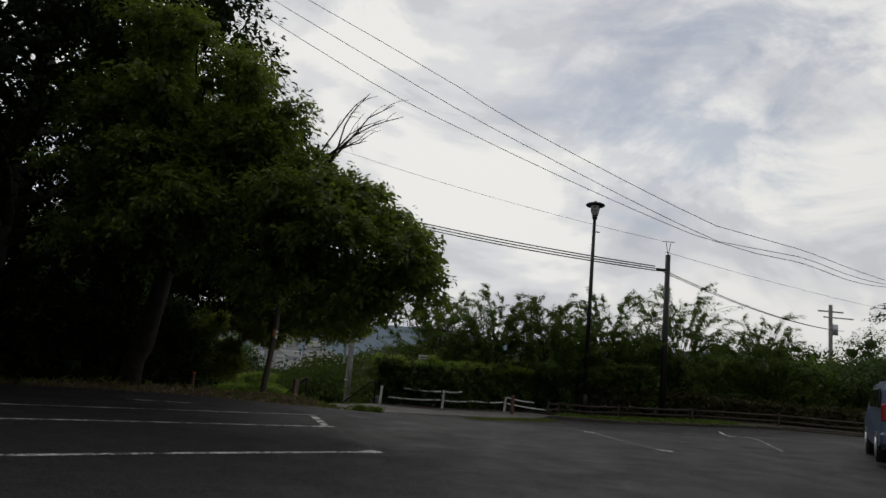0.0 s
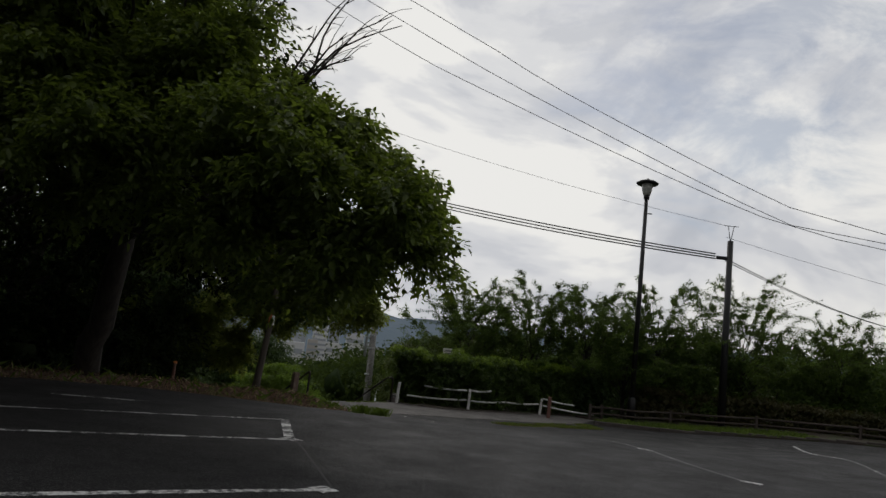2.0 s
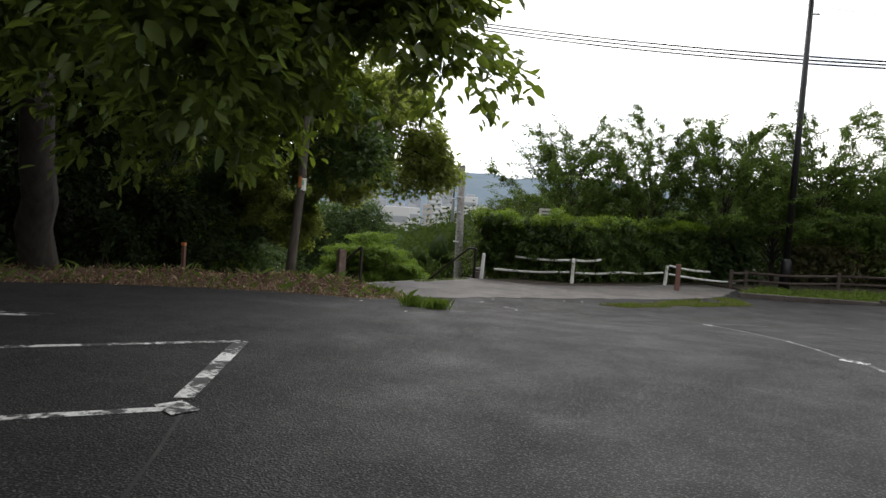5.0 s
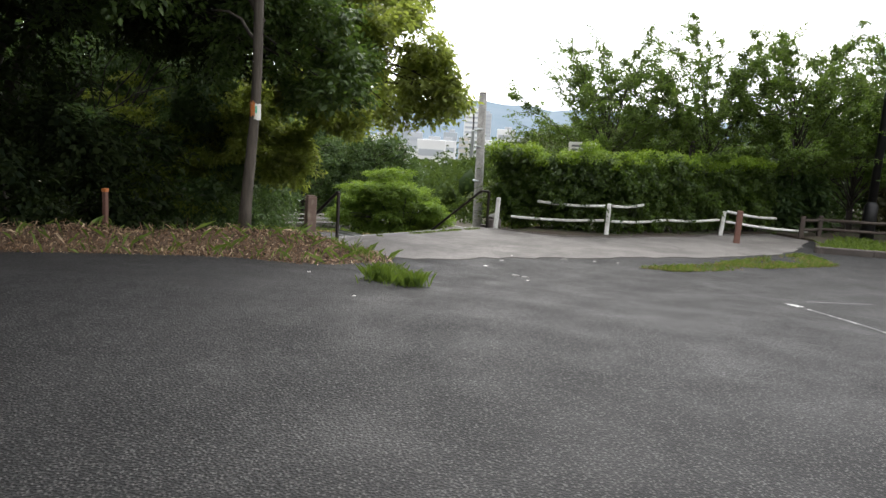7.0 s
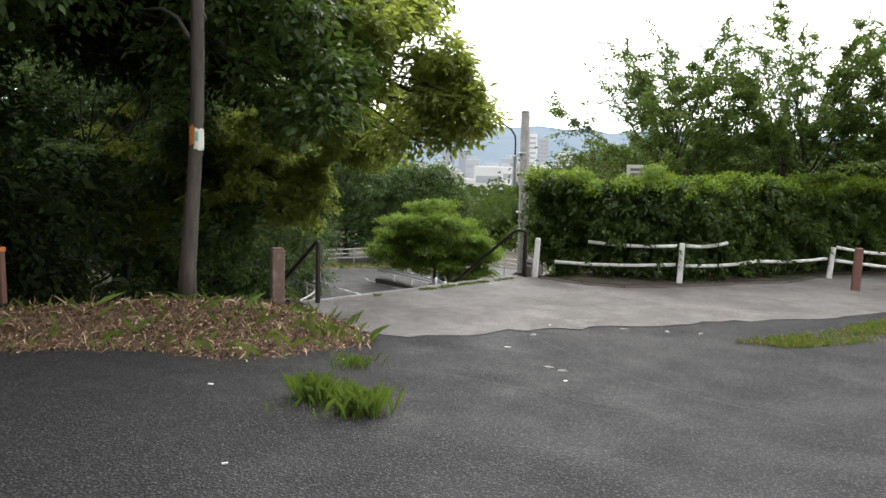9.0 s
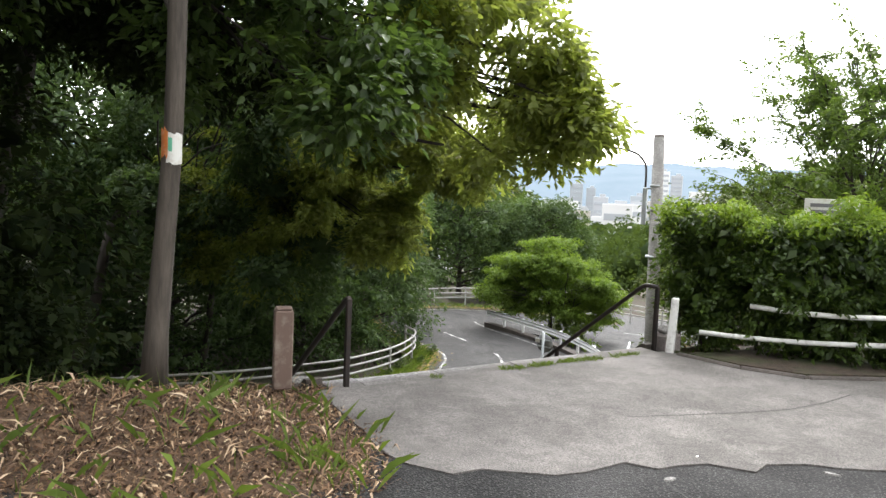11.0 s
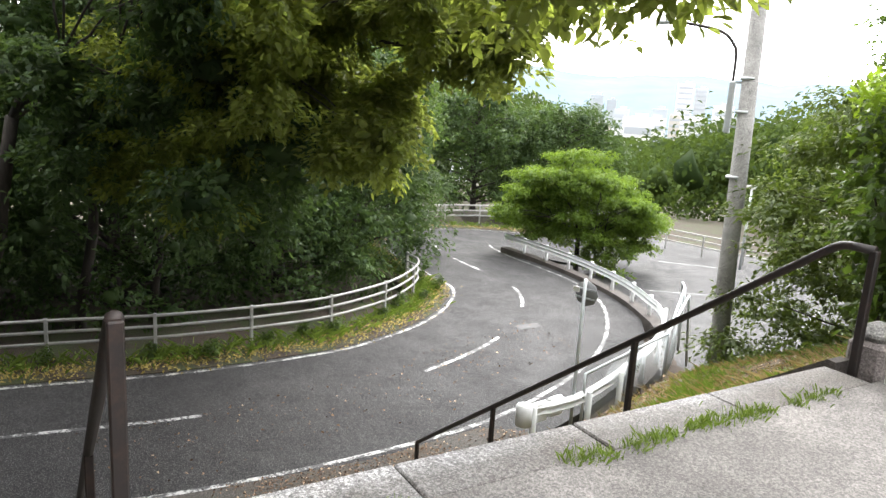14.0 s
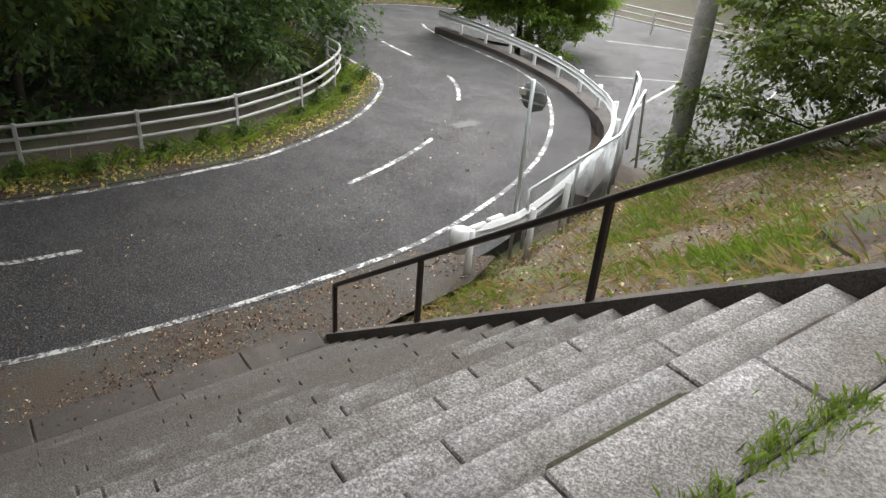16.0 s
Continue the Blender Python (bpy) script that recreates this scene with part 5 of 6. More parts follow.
for y in (-0.79, 0.79):
    part("side_window", box_bm((-0.6, y * 0.965, 1.25), (2.0, 0.06, 0.38), 0.02), M_CARGLASS, car)
    part("tail_lamp", box_bm((-1.95, y * 0.87, 0.98), (0.12, 0.16, 0.34), 0.03), M_TAIL, car)
    for x in (-1.3, 1.3):
        w = part("wheel", tubes_mesh("wheel", [([(x, y * 0.82, 0.3), (x, y * 1.03, 0.3)], 0.3)], M_TYRE, 22), M_TYRE, car)
        part("rim", tubes_mesh("rim", [([(x, y * 1.0, 0.3), (x, y * 1.045, 0.3)], 0.19)], M_GALV, 16), M_GALV, w)
part("bumper", box_bm((-1.98, 0, 0.48), (0.14, 1.6, 0.26), 0.05), M_CARPAINT, car)

# ---- hedge ----
def hedge(label, line, height, depth, count, material, top_material, size=0.09, base=0.35, z0=TOP):
    t = thing("hedge", label, "hedge")
    centres, radii = [], []
    pts = spline([(*p, 0) for p in line], 0.32)
    for x, y, _ in pts:
        for zz in np.arange(base, height - 0.1, 0.3):
            centres.append((x + RNG.normal() * 0.08, y + RNG.normal() * 0.08, z0 + zz + RNG.normal() * 0.05))
            radii.append((0.34, depth * RNG.uniform(0.42, 0.55), 0.30))
    part("leaves", crown_mesh("leaves", centres, radii, count, size, material, 0.4, 0.42, 0.6, inner=(count // 5, 0.13), twigs=14), material, t)
    part("inner_foliage", core_mesh("inner_foliage", centres, radii, material, 0.5), material, t)
    tops = [(x + RNG.normal() * 0.15, y + RNG.normal() * 0.12, z0 + height - 0.10 + 0.16 * noise.noise((x * 0.9, y, 3)) + 0.08 * RNG.normal()) for x, y, _ in pts for _ in range(3)]
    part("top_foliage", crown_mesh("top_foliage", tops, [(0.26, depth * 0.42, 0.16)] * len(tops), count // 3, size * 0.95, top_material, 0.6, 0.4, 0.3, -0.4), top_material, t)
    part("stem_growth", tubes_mesh("stem_growth", [limb((x, y, z0 - 0.1), (x + RNG.normal() * 0.15, y + RNG.normal() * 0.15, z0 + height * 0.6), 0.018, 0.008) for x, y, _ in pts for _ in range(2)], M_BARK, 5), M_BARK, t)["kind"] = "stuff"
    return t


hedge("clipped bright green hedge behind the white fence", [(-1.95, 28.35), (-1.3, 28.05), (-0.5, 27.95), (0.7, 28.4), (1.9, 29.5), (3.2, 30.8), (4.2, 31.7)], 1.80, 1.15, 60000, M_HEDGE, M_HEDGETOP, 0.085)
hedge("dark reddish hedge along the car park fence", [(7.6, 33.6), (10, 33.9), (13, 33.9), (16.5, 32.8), (20, 30.6), (23.5, 27)], 1.25, 1.4, 16000, M_REDHEDGE, M_REDHEDGE, 0.12, 0.2, 0.0)

# ---- cherries and shrubs behind the hedge ----
for x, y, h, w in ((0.25, 31.7, 5.8, 3.1), (2.9, 32.5, 6.3, 2.9), (5.2, 32.9, 6.6, 2.8), (8.6, 35.0, 7.2, 3.4), (12.4, 35.2, 7.6, 3.4), (16.5, 35.2, 6.4, 3.0), (7.0, 33.9, 5.2, 2.4)):
    spray_tree("young cherry tree with open rising branches", (x, y, -0.9), h, w, 36, 800, 0.092, group="cherry trees", trunk=0.11)
for x, y, h, w, m in ((10.4, 35.4, 4.4, 2.2, M_CHERRY), (6.5, 38, 3.9, 2.8, M_LEAFDARK), (1.5, 38, 3.6, 3.0, M_FARWOOD), (14.5, 36.5, 3.4, 2.6, M_CHERRY), (18.5, 35, 3.6, 2.8, M_CHERRY), (22, 33, 4.2, 2.8, M_LEAFDARK), (26, 31, 5.5, 3.0, M_LEAFDARK), (29, 39, 9, 4.5, M_LEAFDARK), (25, 42, 5.0, 4, M_FARWOOD), (20, 44, 4.8, 4, M_FARWOOD), (12, 44, 3.8, 4, M_FARWOOD), (5.0, 33.2, 2.3, 1.1, M_LEAFDARK)):
    broad_tree("rounded evergreen shrub behind the fence", (x, y, lot_z(x, 30) - 0.6), h, w, trunk=0.1, clumps=30, leaves=8500, size=0.19, material=m, low=0.2, group="shrubs", name="shrub", twigs=False)


# ---- great trees on the mound side ----
def clumps_in(count, xr, yr, low, high, r):
    out = []
    while len(out) < count:
        x, y = RNG.uniform(*xr), RNG.uniform(*yr)
        lo, hi = low(x, y), high(x, y)
        if hi > lo:
            out.append((x, y, RNG.uniform(lo, hi), RNG.uniform(*r)))
    return out


NEAR = "spreading camphor tree with dense dark green crown"
edge_x = [-7.0, -4.2, -3.0, -2.26, -1.84, -1.54, -0.90, -0.42, -0.1, 0.08]
crown_top = lambda x: float(np.interp(x, edge_x, [8.6, 7.6, 6.3, 5.1, 5.0, 5.2, 4.9, 3.9, 3.7, 3.1])) - 0.35
crown_foot = lambda x: float(np.interp(x, edge_x, [3.0, 2.8, 2.2, 1.85, 1.9, 1.95, 2.15, 2.45, 2.7, 3.0])) + 0.30
shaped_tree(NEAR, (-7.8, 18.4, 0.1), clumps_in(150, (-7.0, -0.32), (11.3, 13.7), lambda x, y: crown_foot(x), lambda x, y: crown_top(x) - 0.2 * abs(y - 12.7), (0.38, 0.68)), 84000, 0.105, (-6.6, 16.8, 3.2), M_LEAF, 0.3, "camphor trees", (8000, 0.13), 0.34, 0.52)
over_road = clumps_in(34, (-6.5, -3.7), (25.2, 28.6), lambda x, y: 2.4 - 0.12 * clamp(-x - 3, 0, 5), lambda x, y: 3.2 + 1.5 * (-x - 3.1), (0.4, 0.7))
hanging = [(-4.0 + 1.25 * ((k * 0.618) % 1), 26.3 + 0.8 * ((k * 0.414) % 1), 0, RNG.uniform(0.3, 0.44)) for k in range(18)]
hanging = [(x, y, 2.25 + 0.7 * clamp(x + 3.3, 0, 1) + (0.75 + 1.5 * (-2.75 - x)) * ((k * 0.755) % 1), r) for k, (x, y, _, r) in enumerate(hanging)]
mound_side = clumps_in(6, (-9.2, -6.8), (20.5, 22.6), lambda x, y: 3.3, lambda x, y: 5.6, (0.5, 0.8))
near_path = clumps_in(30, (-6.6, -4.0), (23.2, 25.4), lambda x, y: 2.35 + 0.1 * (-4 - x), lambda x, y: 4.0 + 0.5 * (-4 - x), (0.3, 0.55))
camphor = shaped_tree("camphor tree with airy sprays hanging over the steps", (-13.4, 24.6, -1.2), over_road + hanging, 25000, 0.12, (-12.2, 25.2, 4.2), M_LEAFLIGHT, 0.2, "camphor trees", (800, 0.11), 0, 0.55)
for bough, thick in (([(-5.73, 26.5, 3.5), (-5.48, 26.5, 3.23), (-5.11, 26.5, 3.09), (-4.62, 26.5, 2.92), (-4.24, 26.5, 2.86), (-3.76, 26.5, 2.86)], 0.055), ([(-6.39, 26.5, 2.75), (-5.57, 26.5, 2.48), (-4.85, 26.5, 2.37)], 0.04)):
    # bare crooked boughs below the leaves
    inner_end = (bough[0][0] - 1.6, bough[0][1] - 0.2, bough[0][2] + 0.7)
    run = [np.array(q) - np.array((-13.4, 24.6, -1.2)) for q in (inner_end, *bough)]
    part("bough", tubes_mesh("bough", [(run, list(np.linspace(thick, 0.018, len(run))))], M_BARK, 8), M_BARK, camphor)
shaped_tree("evergreen tree with large leaves beside the mound", (-13.2, 23.4, -1.2), near_path + mound_side, 15000, 0.125, (-11.4, 24.2, 4.6), M_BROADLEAF, 0.14, "", (1500, 0.12), 0, 0.58)
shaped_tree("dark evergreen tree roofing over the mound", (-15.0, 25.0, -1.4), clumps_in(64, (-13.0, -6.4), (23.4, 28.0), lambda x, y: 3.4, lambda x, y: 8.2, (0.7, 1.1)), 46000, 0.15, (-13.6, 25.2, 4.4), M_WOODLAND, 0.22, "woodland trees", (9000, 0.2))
shaped_tree("open yellow-green tree leaning over the road", (-17.6, 31.6, -4.3), clumps_in(22, (-11.2, -8.4), (29.0, 33.0), lambda x, y: 0.3, lambda x, y: 3.2, (0.4, 0.7)) + clumps_in(26, (-9.8, -6.5), (30.2, 33.0), lambda x, y: 2.3 - 0.4 * (-6.5 - x), lambda x, y: 4.6 + 0.5 * (-6.5 - x), (0.45, 0.75)), 42000, 0.13, (-15.9, 31.2, 0.8), M_LEAFLIGHT, 0.13, "", (7000, 0.17), 0.3, 0.52)
tiers = [(RNG.uniform(-15.2, -10.0), RNG.uniform(29.8, 33.6), -0.5 + 0.5 * (k % 8) + RNG.normal() * 0.12, RNG.uniform(0.5, 0.95)) for k in range(72)]
tiers = [q for q in tiers if q[0] + 0.55 * (q[1] - 31) < -11.2 + 0.5 * max(0.0, q[2])]
shaped_tree("olive-green tree with tiers of leaves beside the road", (-17.4, 33.4, -4.4), tiers, 34000, 0.12, (-15.8, 32.6, -0.6), M_OLIVE, 0.12, "", (2500, 0.13), 0, 0.48, 0.22)
shaped_tree("dark evergreen leaning over the road fence", (-18.2, 29.6, -4.4), clumps_in(54, (-15.8, -10.4), (28.6, 33.0), lambda x, y: -0.8, lambda x, y: 6.2, (0.6, 1.0)), 46000, 0.15, (-16.8, 29.9, 0.6), M_LEAFDARK, 0.18, "roadside trees", (8000, 0.2))
# this camphor's crown takes the leaf colour with the wood's shade in it
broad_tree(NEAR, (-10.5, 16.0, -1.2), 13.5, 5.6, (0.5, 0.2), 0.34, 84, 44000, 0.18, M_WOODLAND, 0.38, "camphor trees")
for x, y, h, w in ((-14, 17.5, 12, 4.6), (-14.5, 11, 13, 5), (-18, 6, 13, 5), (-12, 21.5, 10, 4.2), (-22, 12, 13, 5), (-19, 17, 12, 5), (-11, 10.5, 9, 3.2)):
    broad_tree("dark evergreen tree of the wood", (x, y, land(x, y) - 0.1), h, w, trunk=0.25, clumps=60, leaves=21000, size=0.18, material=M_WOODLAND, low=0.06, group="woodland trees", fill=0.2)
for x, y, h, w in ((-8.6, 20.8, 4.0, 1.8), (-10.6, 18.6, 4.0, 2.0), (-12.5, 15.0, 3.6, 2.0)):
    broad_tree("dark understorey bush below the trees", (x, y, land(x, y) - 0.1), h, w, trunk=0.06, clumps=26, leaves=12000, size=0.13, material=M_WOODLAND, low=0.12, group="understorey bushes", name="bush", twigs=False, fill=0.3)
for x, y, h, w, n, size in ((-18.6, 33.2, 9.5, 3.3, 30000, 0.17), (-16.6, 37.2, 9.5, 3.0, 30000, 0.17), (-17.6, 41.5, 9.5, 3.5, 30000, 0.17), (-22.6, 29.5, 11, 4, 24000, 0.2), (-22, 36, 12, 4.4, 14000, 0.3), (-24, 45, 11, 4.2, 14000, 0.3), (-26, 31, 13, 5, 14000, 0.3), (-25.5, 22.5, 13, 5, 14000, 0.3), (-21, 46.8, 8.5, 3.2, 20000, 0.19), (-27, 53, 9, 4, 14000, 0.26), (-22.5, 60, 7.0, 3.4, 14000, 0.24), (-18, 63, 6.2, 3.2, 12000, 0.24)):
    broad_tree("dark evergreen tree beside the road", (x, y, -4.7), h, w, trunk=0.22, clumps=80, leaves=n, size=size, material=M_LEAFDARK, low=0.05, group="roadside trees", fill=0.15)
layers = []
for k in range(120):
    r, back = -2.9 + 6.6 * ((k * 0.618) % 1), RNG.uniform(-1.1, 1.5)
    hi = float(np.interp(r, (-2.9, -2.1, -0.2, 0.6, 1.6, 2.8, 3.8), (-2.2, -0.8, -0.1, 0.1, -0.8, -1.7, -2.8)))
    lo = float(np.interp(r, (-2.9, -2.1, -0.7, 1.2, 2.4, 3.3, 3.8), (-3.1, -3.7, -4.1, -4.5, -4.9, -4.2, -3.5)))
    layers.append((-11.9 + 0.76 * r - 0.3 * back, 48.8 + 0.45 * r + back, hi + (lo - hi) * RNG.random() ** 1.2, RNG.uniform(0.55, 0.95)))
shaped_tree("light green maple with layered sprays at the bend of the road", (-11.6, 49.0, LOW_Z - 0.1), layers, 60000, 0.115, (-11.6, 48.9, -3.6), M_MAPLE, 0.13, "", (9000, 0.15), 0.2, 0.5, 0.3)
broad_tree("light green young tree on the bank by the pole", (-0.5, 36.4, -4.9), 7.2, 3.4, trunk=0.1, clumps=110, leaves=64000, size=0.12, material=M_BANKTREE, low=0.06, flat=0.4, clump=0.9)

# bare branches above the first great tree
snag = thing("dead_branch", "bare grey dead branches above the crown", "branch", at=(-2.35, 12.7, 5.0))
tw = []
for k in range(9):
    a = limb((RNG.normal() * 0.1, 0, 0), (0.5 + RNG.uniform(-0.5, 0.9), RNG.normal() * 0.4, 0.9 + RNG.uniform(-0.4, 0.6)), 0.022, 0.006, 0.1, 6)
    tw.append(a)
    for j in range(3):
        q = np.array(a[0][2 + j])
        tw.append(limb(q, q + np.array([RNG.uniform(0, 0.5), RNG.normal() * 0.2, RNG.uniform(-0.1, 0.35)]), 0.008, 0.003, 0.1, 4))
part("twig_spray", tubes_mesh("twig_spray", tw, M_BARK, 5), M_BARK, snag)

# ---- woods beyond the lower car park ----
def woods(label, count, near, far, leaves, size, inner):
    cs, rs = [], []
    while len(cs) < count:
        a = RNG.uniform(-1.2, 0.75)
        d = math.sqrt(RNG.uniform(near ** 2, far ** 2))
        x, y = d * math.sin(a) - 4, d * math.cos(a) + 6
        if y < 63 and x > -32:
            continue
        r = RNG.uniform(2.4, 4.2) * (1 + d / 300)
        tilt = -1.8 + 2.4 * ease((math.degrees(a) + 13) / 13) + 3.0 * ease((-16.5 - math.degrees(a)) / 7)
        cs.append((x, y, 1.5 + d * math.tan(radians(tilt)) - r * 0.9 + RNG.normal() * 0.5))
        rs.append((r, r, r * 1.05))
    t = thing("woods", label, "woods", "", "stuff")
    part("crown", crown_mesh("crown", cs, rs, leaves, size, M_FARWOOD, 0.35, 0.6, 0.75, inner=inner), M_FARWOOD, t)["kind"] = "stuff"
    part("inner_crown", core_mesh("inner_crown", cs, rs, M_FARWOOD, 0.3, 1), M_FARWOOD, t)["kind"] = "stuff"
    return t


woods("dense green broadleaf woods below the car park", 230, 62, 110, 105000, 0.5, (12000, 0.7))
woods("dense green woods down in the valley", 300, 110, 330, 52000, 1.8, (5000, 2.4))

# ---- fallen leaves, grass ----
MFRONT = [p for p in MOUND if p[0] > -13]
MNEAR = [p for p in MOUND if p[0] > -7.6]
litter("fallen_leaves", scatter(MFRONT, 9000, mound_z), 0.062, M_LITTER, "dry brown fallen leaves on the mound", 0.3)
litter("fallen_leaves", scatter(MNEAR, 24000, mound_z), 0.048, M_LITTER, "dry brown leaves and straw on the mound", 0.25)
litter("fallen_twigs", scatter(MFRONT, 4200, mound_z), 0.2, M_LITTER, "pale dry twigs and stalks on the mound", 0.045)
litter("fallen_husks", scatter(MNEAR, 520, mound_z) + np.array([0, 0, 0.012]), 0.17, M_HUSK, "pale dry bark strips on the mound", 0.09)
vp = p = offset_line(CENTRE, 2.7)
pick = RNG.integers(0, len(vp), 16000)
lp = vp[pick] + RNG.normal(size=(16000, 3)) * np.array([0.26, 0.26, 0])
lp[:, 2] = vp[pick, 2] + 0.035
litter("fallen_leaves", lp, 0.08, M_YLITTER, "yellow fallen leaves along the road verge")
sh = scatter(SHOULDER, 16000, lambda x, y: ROAD_Z + 0.015)
sh = sh[np.array([noise.noise((x * 0.8, y * 0.8, 1)) + 0.2 * RNG.normal() + 0.12 * (6.9 - to_su(x, y)[1]) > -0.06 for x, y, z in sh])]
litter("fallen_leaves", sh, 0.05, M_LITTER, "dry leaves drifted on the road shoulder", 0.45)


def grass(label, points, height, width, material, lean=0.5):
    return tagged(new("grass", quads_mesh("grass", blades(points, height, width, lean), material)), label, "grass", "", "stuff")


def tuft(x, y, r, n, h, material=None, zf=lot_z, width=0.006):
    q = RNG.normal(size=(n, 2)) * r * 0.5 + np.array([x, y])
    return grass("tuft of green grass growing from a crack", np.array([(a, b, zf(a, b)) for a, b in q]), h, width, material or M_GRASS, 0.34)


tuft(-1.44, 19.46, 0.17, 300, 0.17, None, lot_z, 0.004)
tuft(-1.84, 19.6, 0.15, 240, 0.18, None, lot_z, 0.004)
tuft(-1.65, 19.5, 0.3, 120, 0.09, None, lot_z, 0.004)
tuft(-2.12, 20.75, 0.2, 110, 0.1)
tuft(-2.9, 21.7, 0.25, 120, 0.12, None, mound_z)
GPATCH = [(1.2, 23.75), (1.8, 23.75), (2.5, 24.3), (3.6, 25.3), (4.9, 26.4), (4.6, 27.9), (3.6, 26.6), (2.3, 24.8)]
gp = scatter(GPATCH, 11000, lot_z)
gp = gp[np.array([noise.noise((x * 1.4, y * 1.4, 9)) + 0.18 * RNG.normal() > 0.02 for x, y, z in gp])]
grass("thin bright grass between concrete and asphalt", gp[:len(gp) * 2 // 3], 0.06, 0.005, M_GRASS)
grass("dry yellow grass between concrete and asphalt", gp[len(gp) * 2 // 3:], 0.05, 0.005, M_DRYGRASS)
grass("grass strip along the kerb", scatter([(4.9, 28.4), (13, 29.2), (13, 31.5), (6, 31)], 5000, lambda x, y: lot_z(x, y) + 0.05), 0.14, 0.01, M_GRASS)
BANK = [at_su(1.9, 0.05, 0)[:2], at_su(1.9, 5.9, 0)[:2], at_su(4.2, 6.2, 0)[:2], at_su(7.2, 6.6, 0)[:2], at_su(9.0, 3.5, 0)[:2], at_su(8.0, 0.6, 0)[:2], at_su(4.5, 0.05, 0)[:2]]


def rough_bank(x, y):
    return bank_z(x, y) + 0.05 + 0.07 * noise.noise((x * 1.7, y * 1.7, 2)) + 0.03 * noise.noise((x * 5, y * 5, 4))


tagged(new("bank", bm_mesh("bank", sheet_bm(BANK, 0.3, rough_bank, 0.3), M_BANK, True)), "rough grassy earth bank beside the steps", "bank", "", "structure")
bp = scatter(BANK, 34000, rough_bank)
keep = np.array([noise.noise((x * 0.9, y * 0.9, 5)) + 0.22 * RNG.normal() for x, y, z in bp])
grass("green grass tufts on the bank", bp[keep > 0.26], 0.09, 0.0028, M_GRASS, 0.7)
grass("dry straw grass on the bank", bp[(keep <= 0.26) & (keep > 0.04)], 0.07, 0.0025, M_DRYGRASS, 1.4)
litter("fallen_leaves", bp[keep < 0.02][:5200], 0.06, M_LITTER, "dry leaves among the bank grass", 0.4)
for k in range(30):
    # weeds along the joint behind the top step, thickest near its middle
    seam = -1.5 + 3.0 * ((k * 0.618) % 1)
    if abs(seam - 0.1) < 0.75 or k % 4 == 0:
        x, y, z = at_su(seam, -0.31 + 0.02 * math.sin(5 * seam), TOP)
        tuft(x, y, 0.05 + 0.05 * RNG.random(), 70, 0.05, None, lot_z, 0.0022)
mp = scatter(MFRONT, 700, mound_z)
grass("thin weeds on the mound", mp, 0.16, 0.008, M_GRASS, 0.7)
vf = offset_line(CENTRE, 2.95)
for k in range(30, len(vf) - 30, 3):
    q = vf[k] + RNG.normal(size=3) * np.array([0.2, 0.2, 0])
    if inside(q[0], q[1], [(-24, 16), (-6, 16), (-6, 44), (-24, 44)]):
        w = thing("weed", "leafy green weed at the foot of the road fence", "plant", "roadside weeds", at=(q[0], q[1], q[2] + 0.05))
        r = RNG.uniform(0.1, 0.24)
        part("leaves", crown_mesh("leaves", [(0, 0, r * 0.8), (r * 0.5, 0.05, r * 1.6)], [(r, r, r), (r * 0.6, r * 0.6, r * 0.8)], 240, 0.075, M_HEDGE, 0.7, 0.5, 0.2), M_HEDGE, w)
pick = RNG.integers(0, len(vf), 6000)
grass("thin weeds along the road fence", vf[pick] + RNG.normal(size=(6000, 3)) * np.array([0.25, 0.25, 0]) + np.array([0, 0, 0.04]), 0.2, 0.007, M_GRASS, 0.8)
# loose leaves on the road and the steps
rp = scatter([(-8.0, 33), (-7.5, 38), (-9.5, 39), (-10.5, 33), (-12.5, 28), (-10.2, 27.6)], 420, lambda x, y: ROAD_Z + 0.004)
litter("fallen_leaves", rp, 0.06, M_LITTER, "scattered dry leaves on the road")
sp = []
for _ in range(260):
    k = int(RNG.integers(6, STEPS + 1))
    x, y, z = at_su(RNG.uniform(S_LEFT, S_RIGHT), (k - 1) * TREAD + RNG.uniform(0.02, 0.12), TOP - k * RISE + 0.006)
    sp.append((x, y, z))
litter("fallen_leaves", np.array(sp), 0.05, M_LITTER, "few dry leaves on the lower steps")
# scraps of paper and pebbles on the asphalt and apron
for x, y in ((-2.3, 20.9), (-1.1, 22.3), (-0.3, 21.2), (-1.6, 18.2), (-2.7, 19.5), (-0.9, 23.6)):
    scrap = thing("scrap", "small pale scrap lying on the ground", "litter", "ground scraps", at=(x, y, lot_z(x, y) + 0.012), turn=RNG.uniform(0, 180))
    part("sheet", box_bm((0, 0, 0.003), (RNG.uniform(0.02, 0.06), RNG.uniform(0.012, 0.025), 0.006), 0.001), M_SIGNWHITE, scrap)

for x, y in (((-0.98, 23.06), (0.85, 24.03), (0.46, 23.95), (-0.40, 21.62), (-0.54, 21.68), (-0.04, 23.85))):
    crumb = thing("concrete_crumb", "flat pale crumb of concrete on the asphalt", "debris", "concrete crumbs", at=(x, y, lot_z(x, y)), turn=RNG.uniform(0, 180))
    bm = bmesh.new()
    n = 9
    ring = [(RNG.uniform(0.5, 1.0) * 0.075 * math.cos(2 * math.pi * k / n), RNG.uniform(0.5, 1.0) * 0.035 * math.sin(2 * math.pi * k / n)) for k in range(n)]
    low, top = [bm.verts.new((a, b, 0)) for a, b in ring], [bm.verts.new((a * 0.85, b * 0.85, 0.012)) for a, b in ring]
    bm.faces.new(top)
    for k in range(n):
        bm.faces.new((low[k], low[(k + 1) % n], top[(k + 1) % n], top[k]))
    part("crumb_body", bm, M_POLE, crumb)

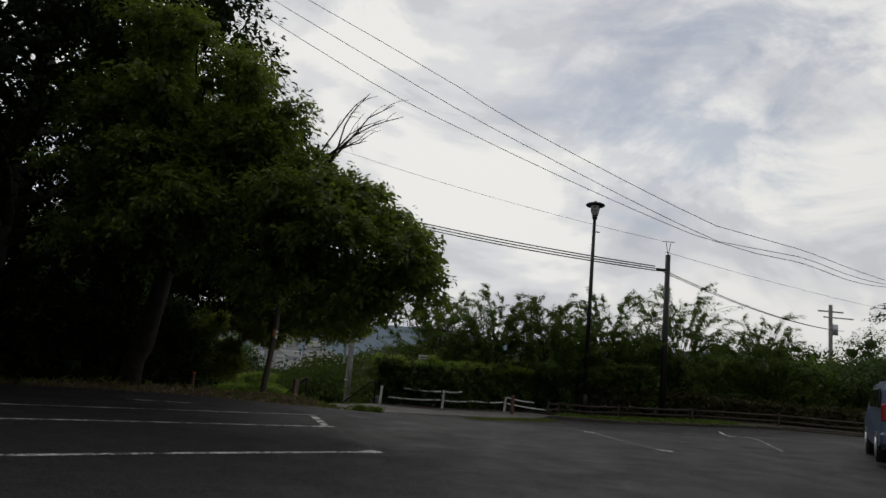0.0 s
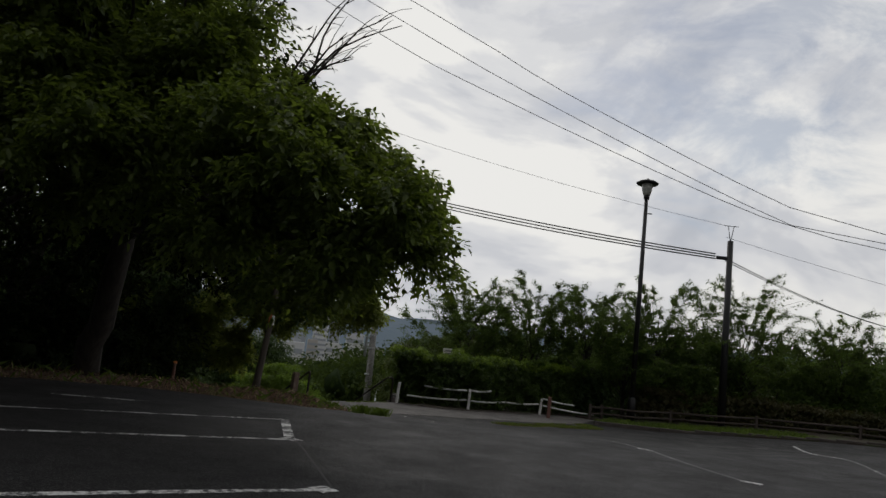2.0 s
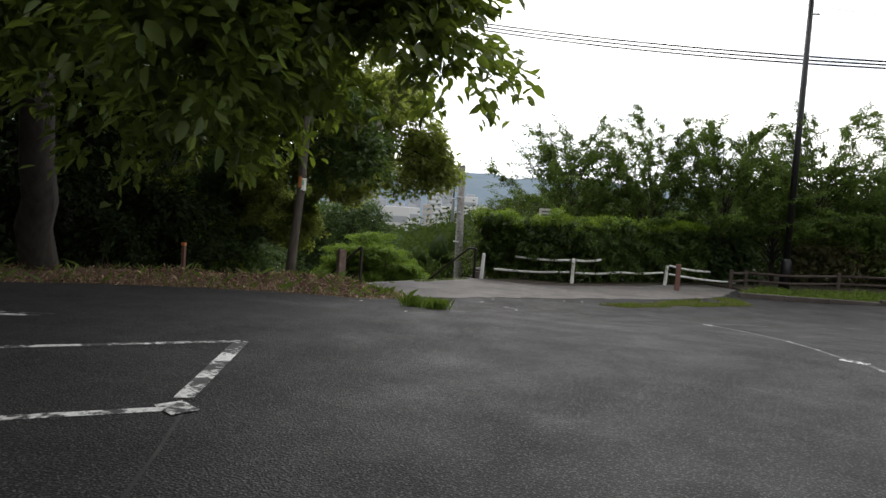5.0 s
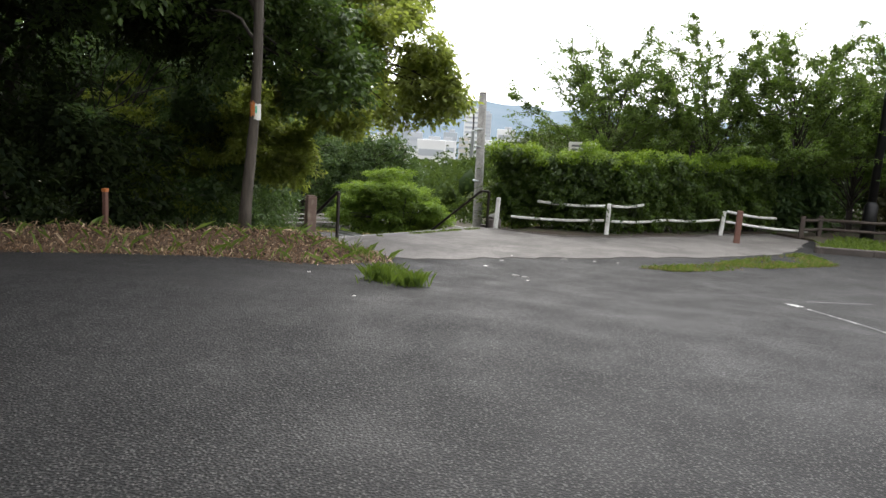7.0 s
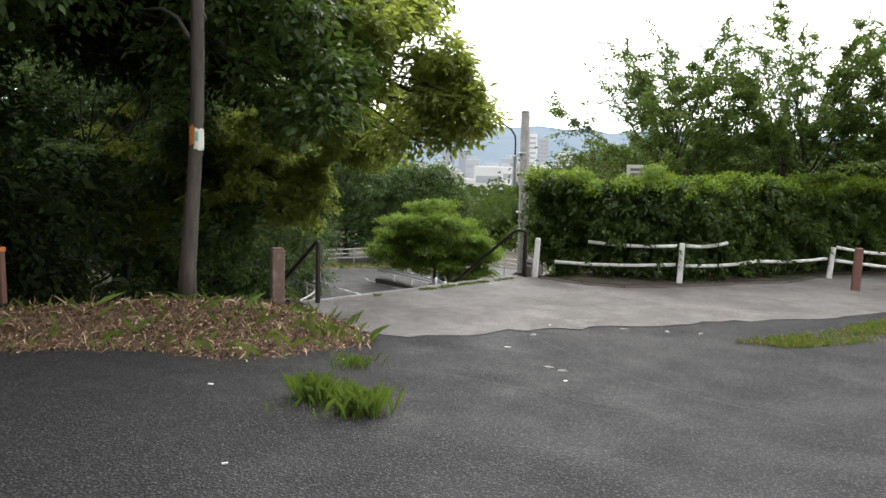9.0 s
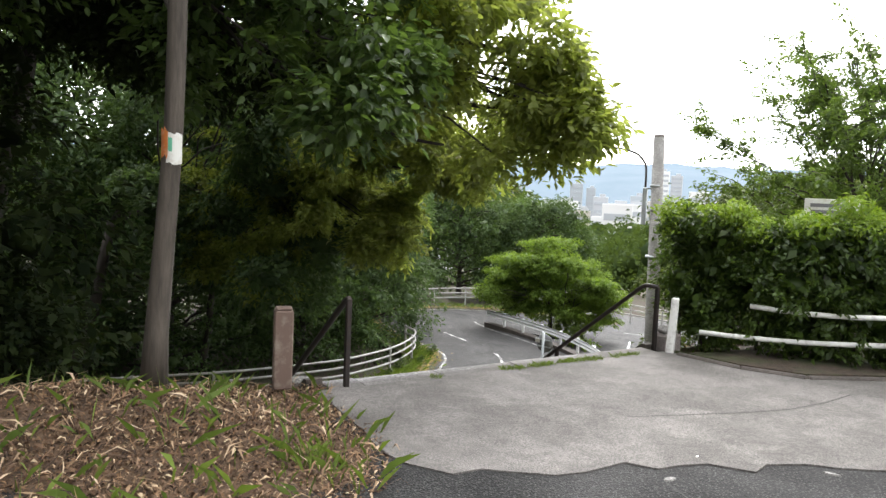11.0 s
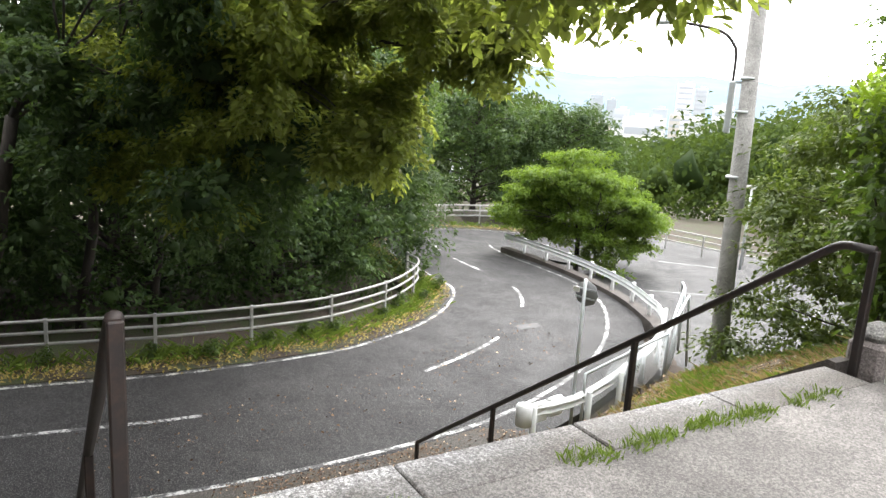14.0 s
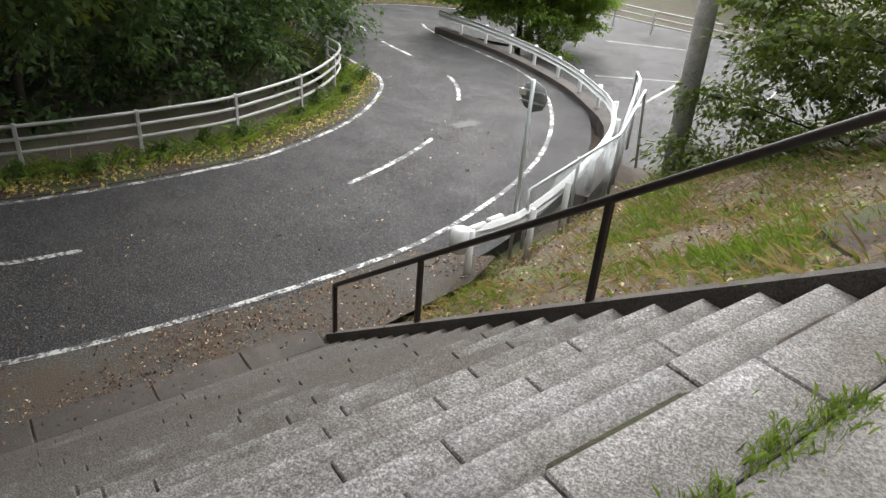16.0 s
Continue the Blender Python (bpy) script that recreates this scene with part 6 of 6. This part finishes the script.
# ---- cables ----
U = (10.62, 32.9)
for dz, sag in ((7.05, 0.5), (6.95, 0.55), (7.15, 0.45)):
    cable((U[0] - 0.4, U[1], dz), (-14, 44, dz + 5.4), sag, 0.03, "thick black overhead cable bundle strand")
for dz in (6.9, 7.0):
    cable((U[0], U[1], dz), (34, 58, 7.5), 0.5, 0.022, "thick black overhead cable bundle strand")
cable((U[0], U[1], 8.4), (-20, 34, 16), 0.8, 0.008, "thin dark overhead wire strand")
cable((U[0], U[1], 7.9), (60, 60, 9), 1.0, 0.008, "thin dark overhead wire strand")
for heights, ends in (((15.7, 12.0, 8.3, 7.5), (-7.24, 0.83, 11.1, 15.8)), ((15.87, 11.77, 8.1, 7.75), (-5.5, 3.15, 12.2, 15.8)), ((16.0, 12.6, 8.8, 8.1), (-3.6, 3.1, 12.1, 15.8))):
    pts = spline([(-32, 30.4, heights[0] + 13.5)] + [(x, 30.4, z) for x, z in zip(ends, heights)] + [(22, 36, heights[3] + 0.3), (36, 52, 10.5)], 2.0)
    tagged(new("power_line", tubes_mesh("power_line", [(pts, 0.014)], M_WIRE, 5)), "thin black overhead power line with a damper", "cable", "overhead cables")

# ---- city and mountains ----
def building(bearing, dist, width, height, tone, rows, base=-62):
    a = radians(bearing)
    x, y = -dist * math.sin(a), dist * math.cos(a)
    b = thing("building", "pale city building far below the hill", "building", "city buildings", at=(x, y, base), turn=bearing)
    part("wall", box_bm((0, 0, height / 2), (width, width * 0.6, height), 0.4), M_BLD[tone], b)
    part("roof", box_bm((width * 0.1, 0, height + 1.5), (width * 0.4, width * 0.3, 3.0), 0.2), M_BLD[1], b)
    for r in range(rows):
        z = height - (r + 0.8) * (min(height, 55) / rows)
        part("window", box_bm((0, -width * 0.3 - 0.15, z), (width * 0.86, 0.4, min(height, 55) / rows * 0.42), 0.1), M_BLDWIN, b)
    return b


for spec in ((24.5, 560, 30, 58, 0, 5), (22.4, 640, 38, 56, 0, 4), (20.6, 600, 22, 62, 1, 6), (19.2, 720, 46, 64, 0, 5), (17.6, 560, 20, 57, 2, 6), (16.4, 800, 26, 70, 1, 6), (15.0, 620, 40, 63, 0, 4), (13.6, 760, 24, 72, 3, 7), (12.0, 900, 30, 104, 0, 9), (10.8, 700, 26, 66, 0, 6), (9.2, 850, 34, 80, 0, 5), (7.4, 760, 28, 64, 2, 5), (26.5, 700, 34, 66, 1, 5), (28.5, 620, 30, 60, 0, 5), (18.4, 980, 28, 88, 3, 8), (23.4, 1000, 40, 82, 1, 6), (5.0, 900, 36, 70, 0, 5)):
    bearing, dist, width, height, tone, rows = spec
    building(bearing + 0.35, dist, width * 0.62, height, tone, rows)
    building(bearing - 0.75, dist * 1.12, width * 0.5, height * (0.88 + 0.03 * (rows % 5)), (tone + rows) % 4, rows + 1)
mv, mf, n = [], [], 160
for k in range(n):
    a = radians(75 - 150 * k / (n - 1))
    ridge = 175 + 38 * noise.noise((k * 0.11, 0, 1)) + 14 * noise.noise((k * 0.5, 2, 1)) + 30 * math.exp(-((math.degrees(a) - 25) / 14) ** 2)
    for d, z in ((2500, -70), (2900, ridge * 0.45), (3500, ridge)):
        mv.append((-d * math.sin(a), d * math.cos(a), z))
for k in range(n - 1):
    for j in range(2):
        mf.append((3 * k + j, 3 * k + 3 + j, 3 * k + 4 + j, 3 * k + 1 + j))
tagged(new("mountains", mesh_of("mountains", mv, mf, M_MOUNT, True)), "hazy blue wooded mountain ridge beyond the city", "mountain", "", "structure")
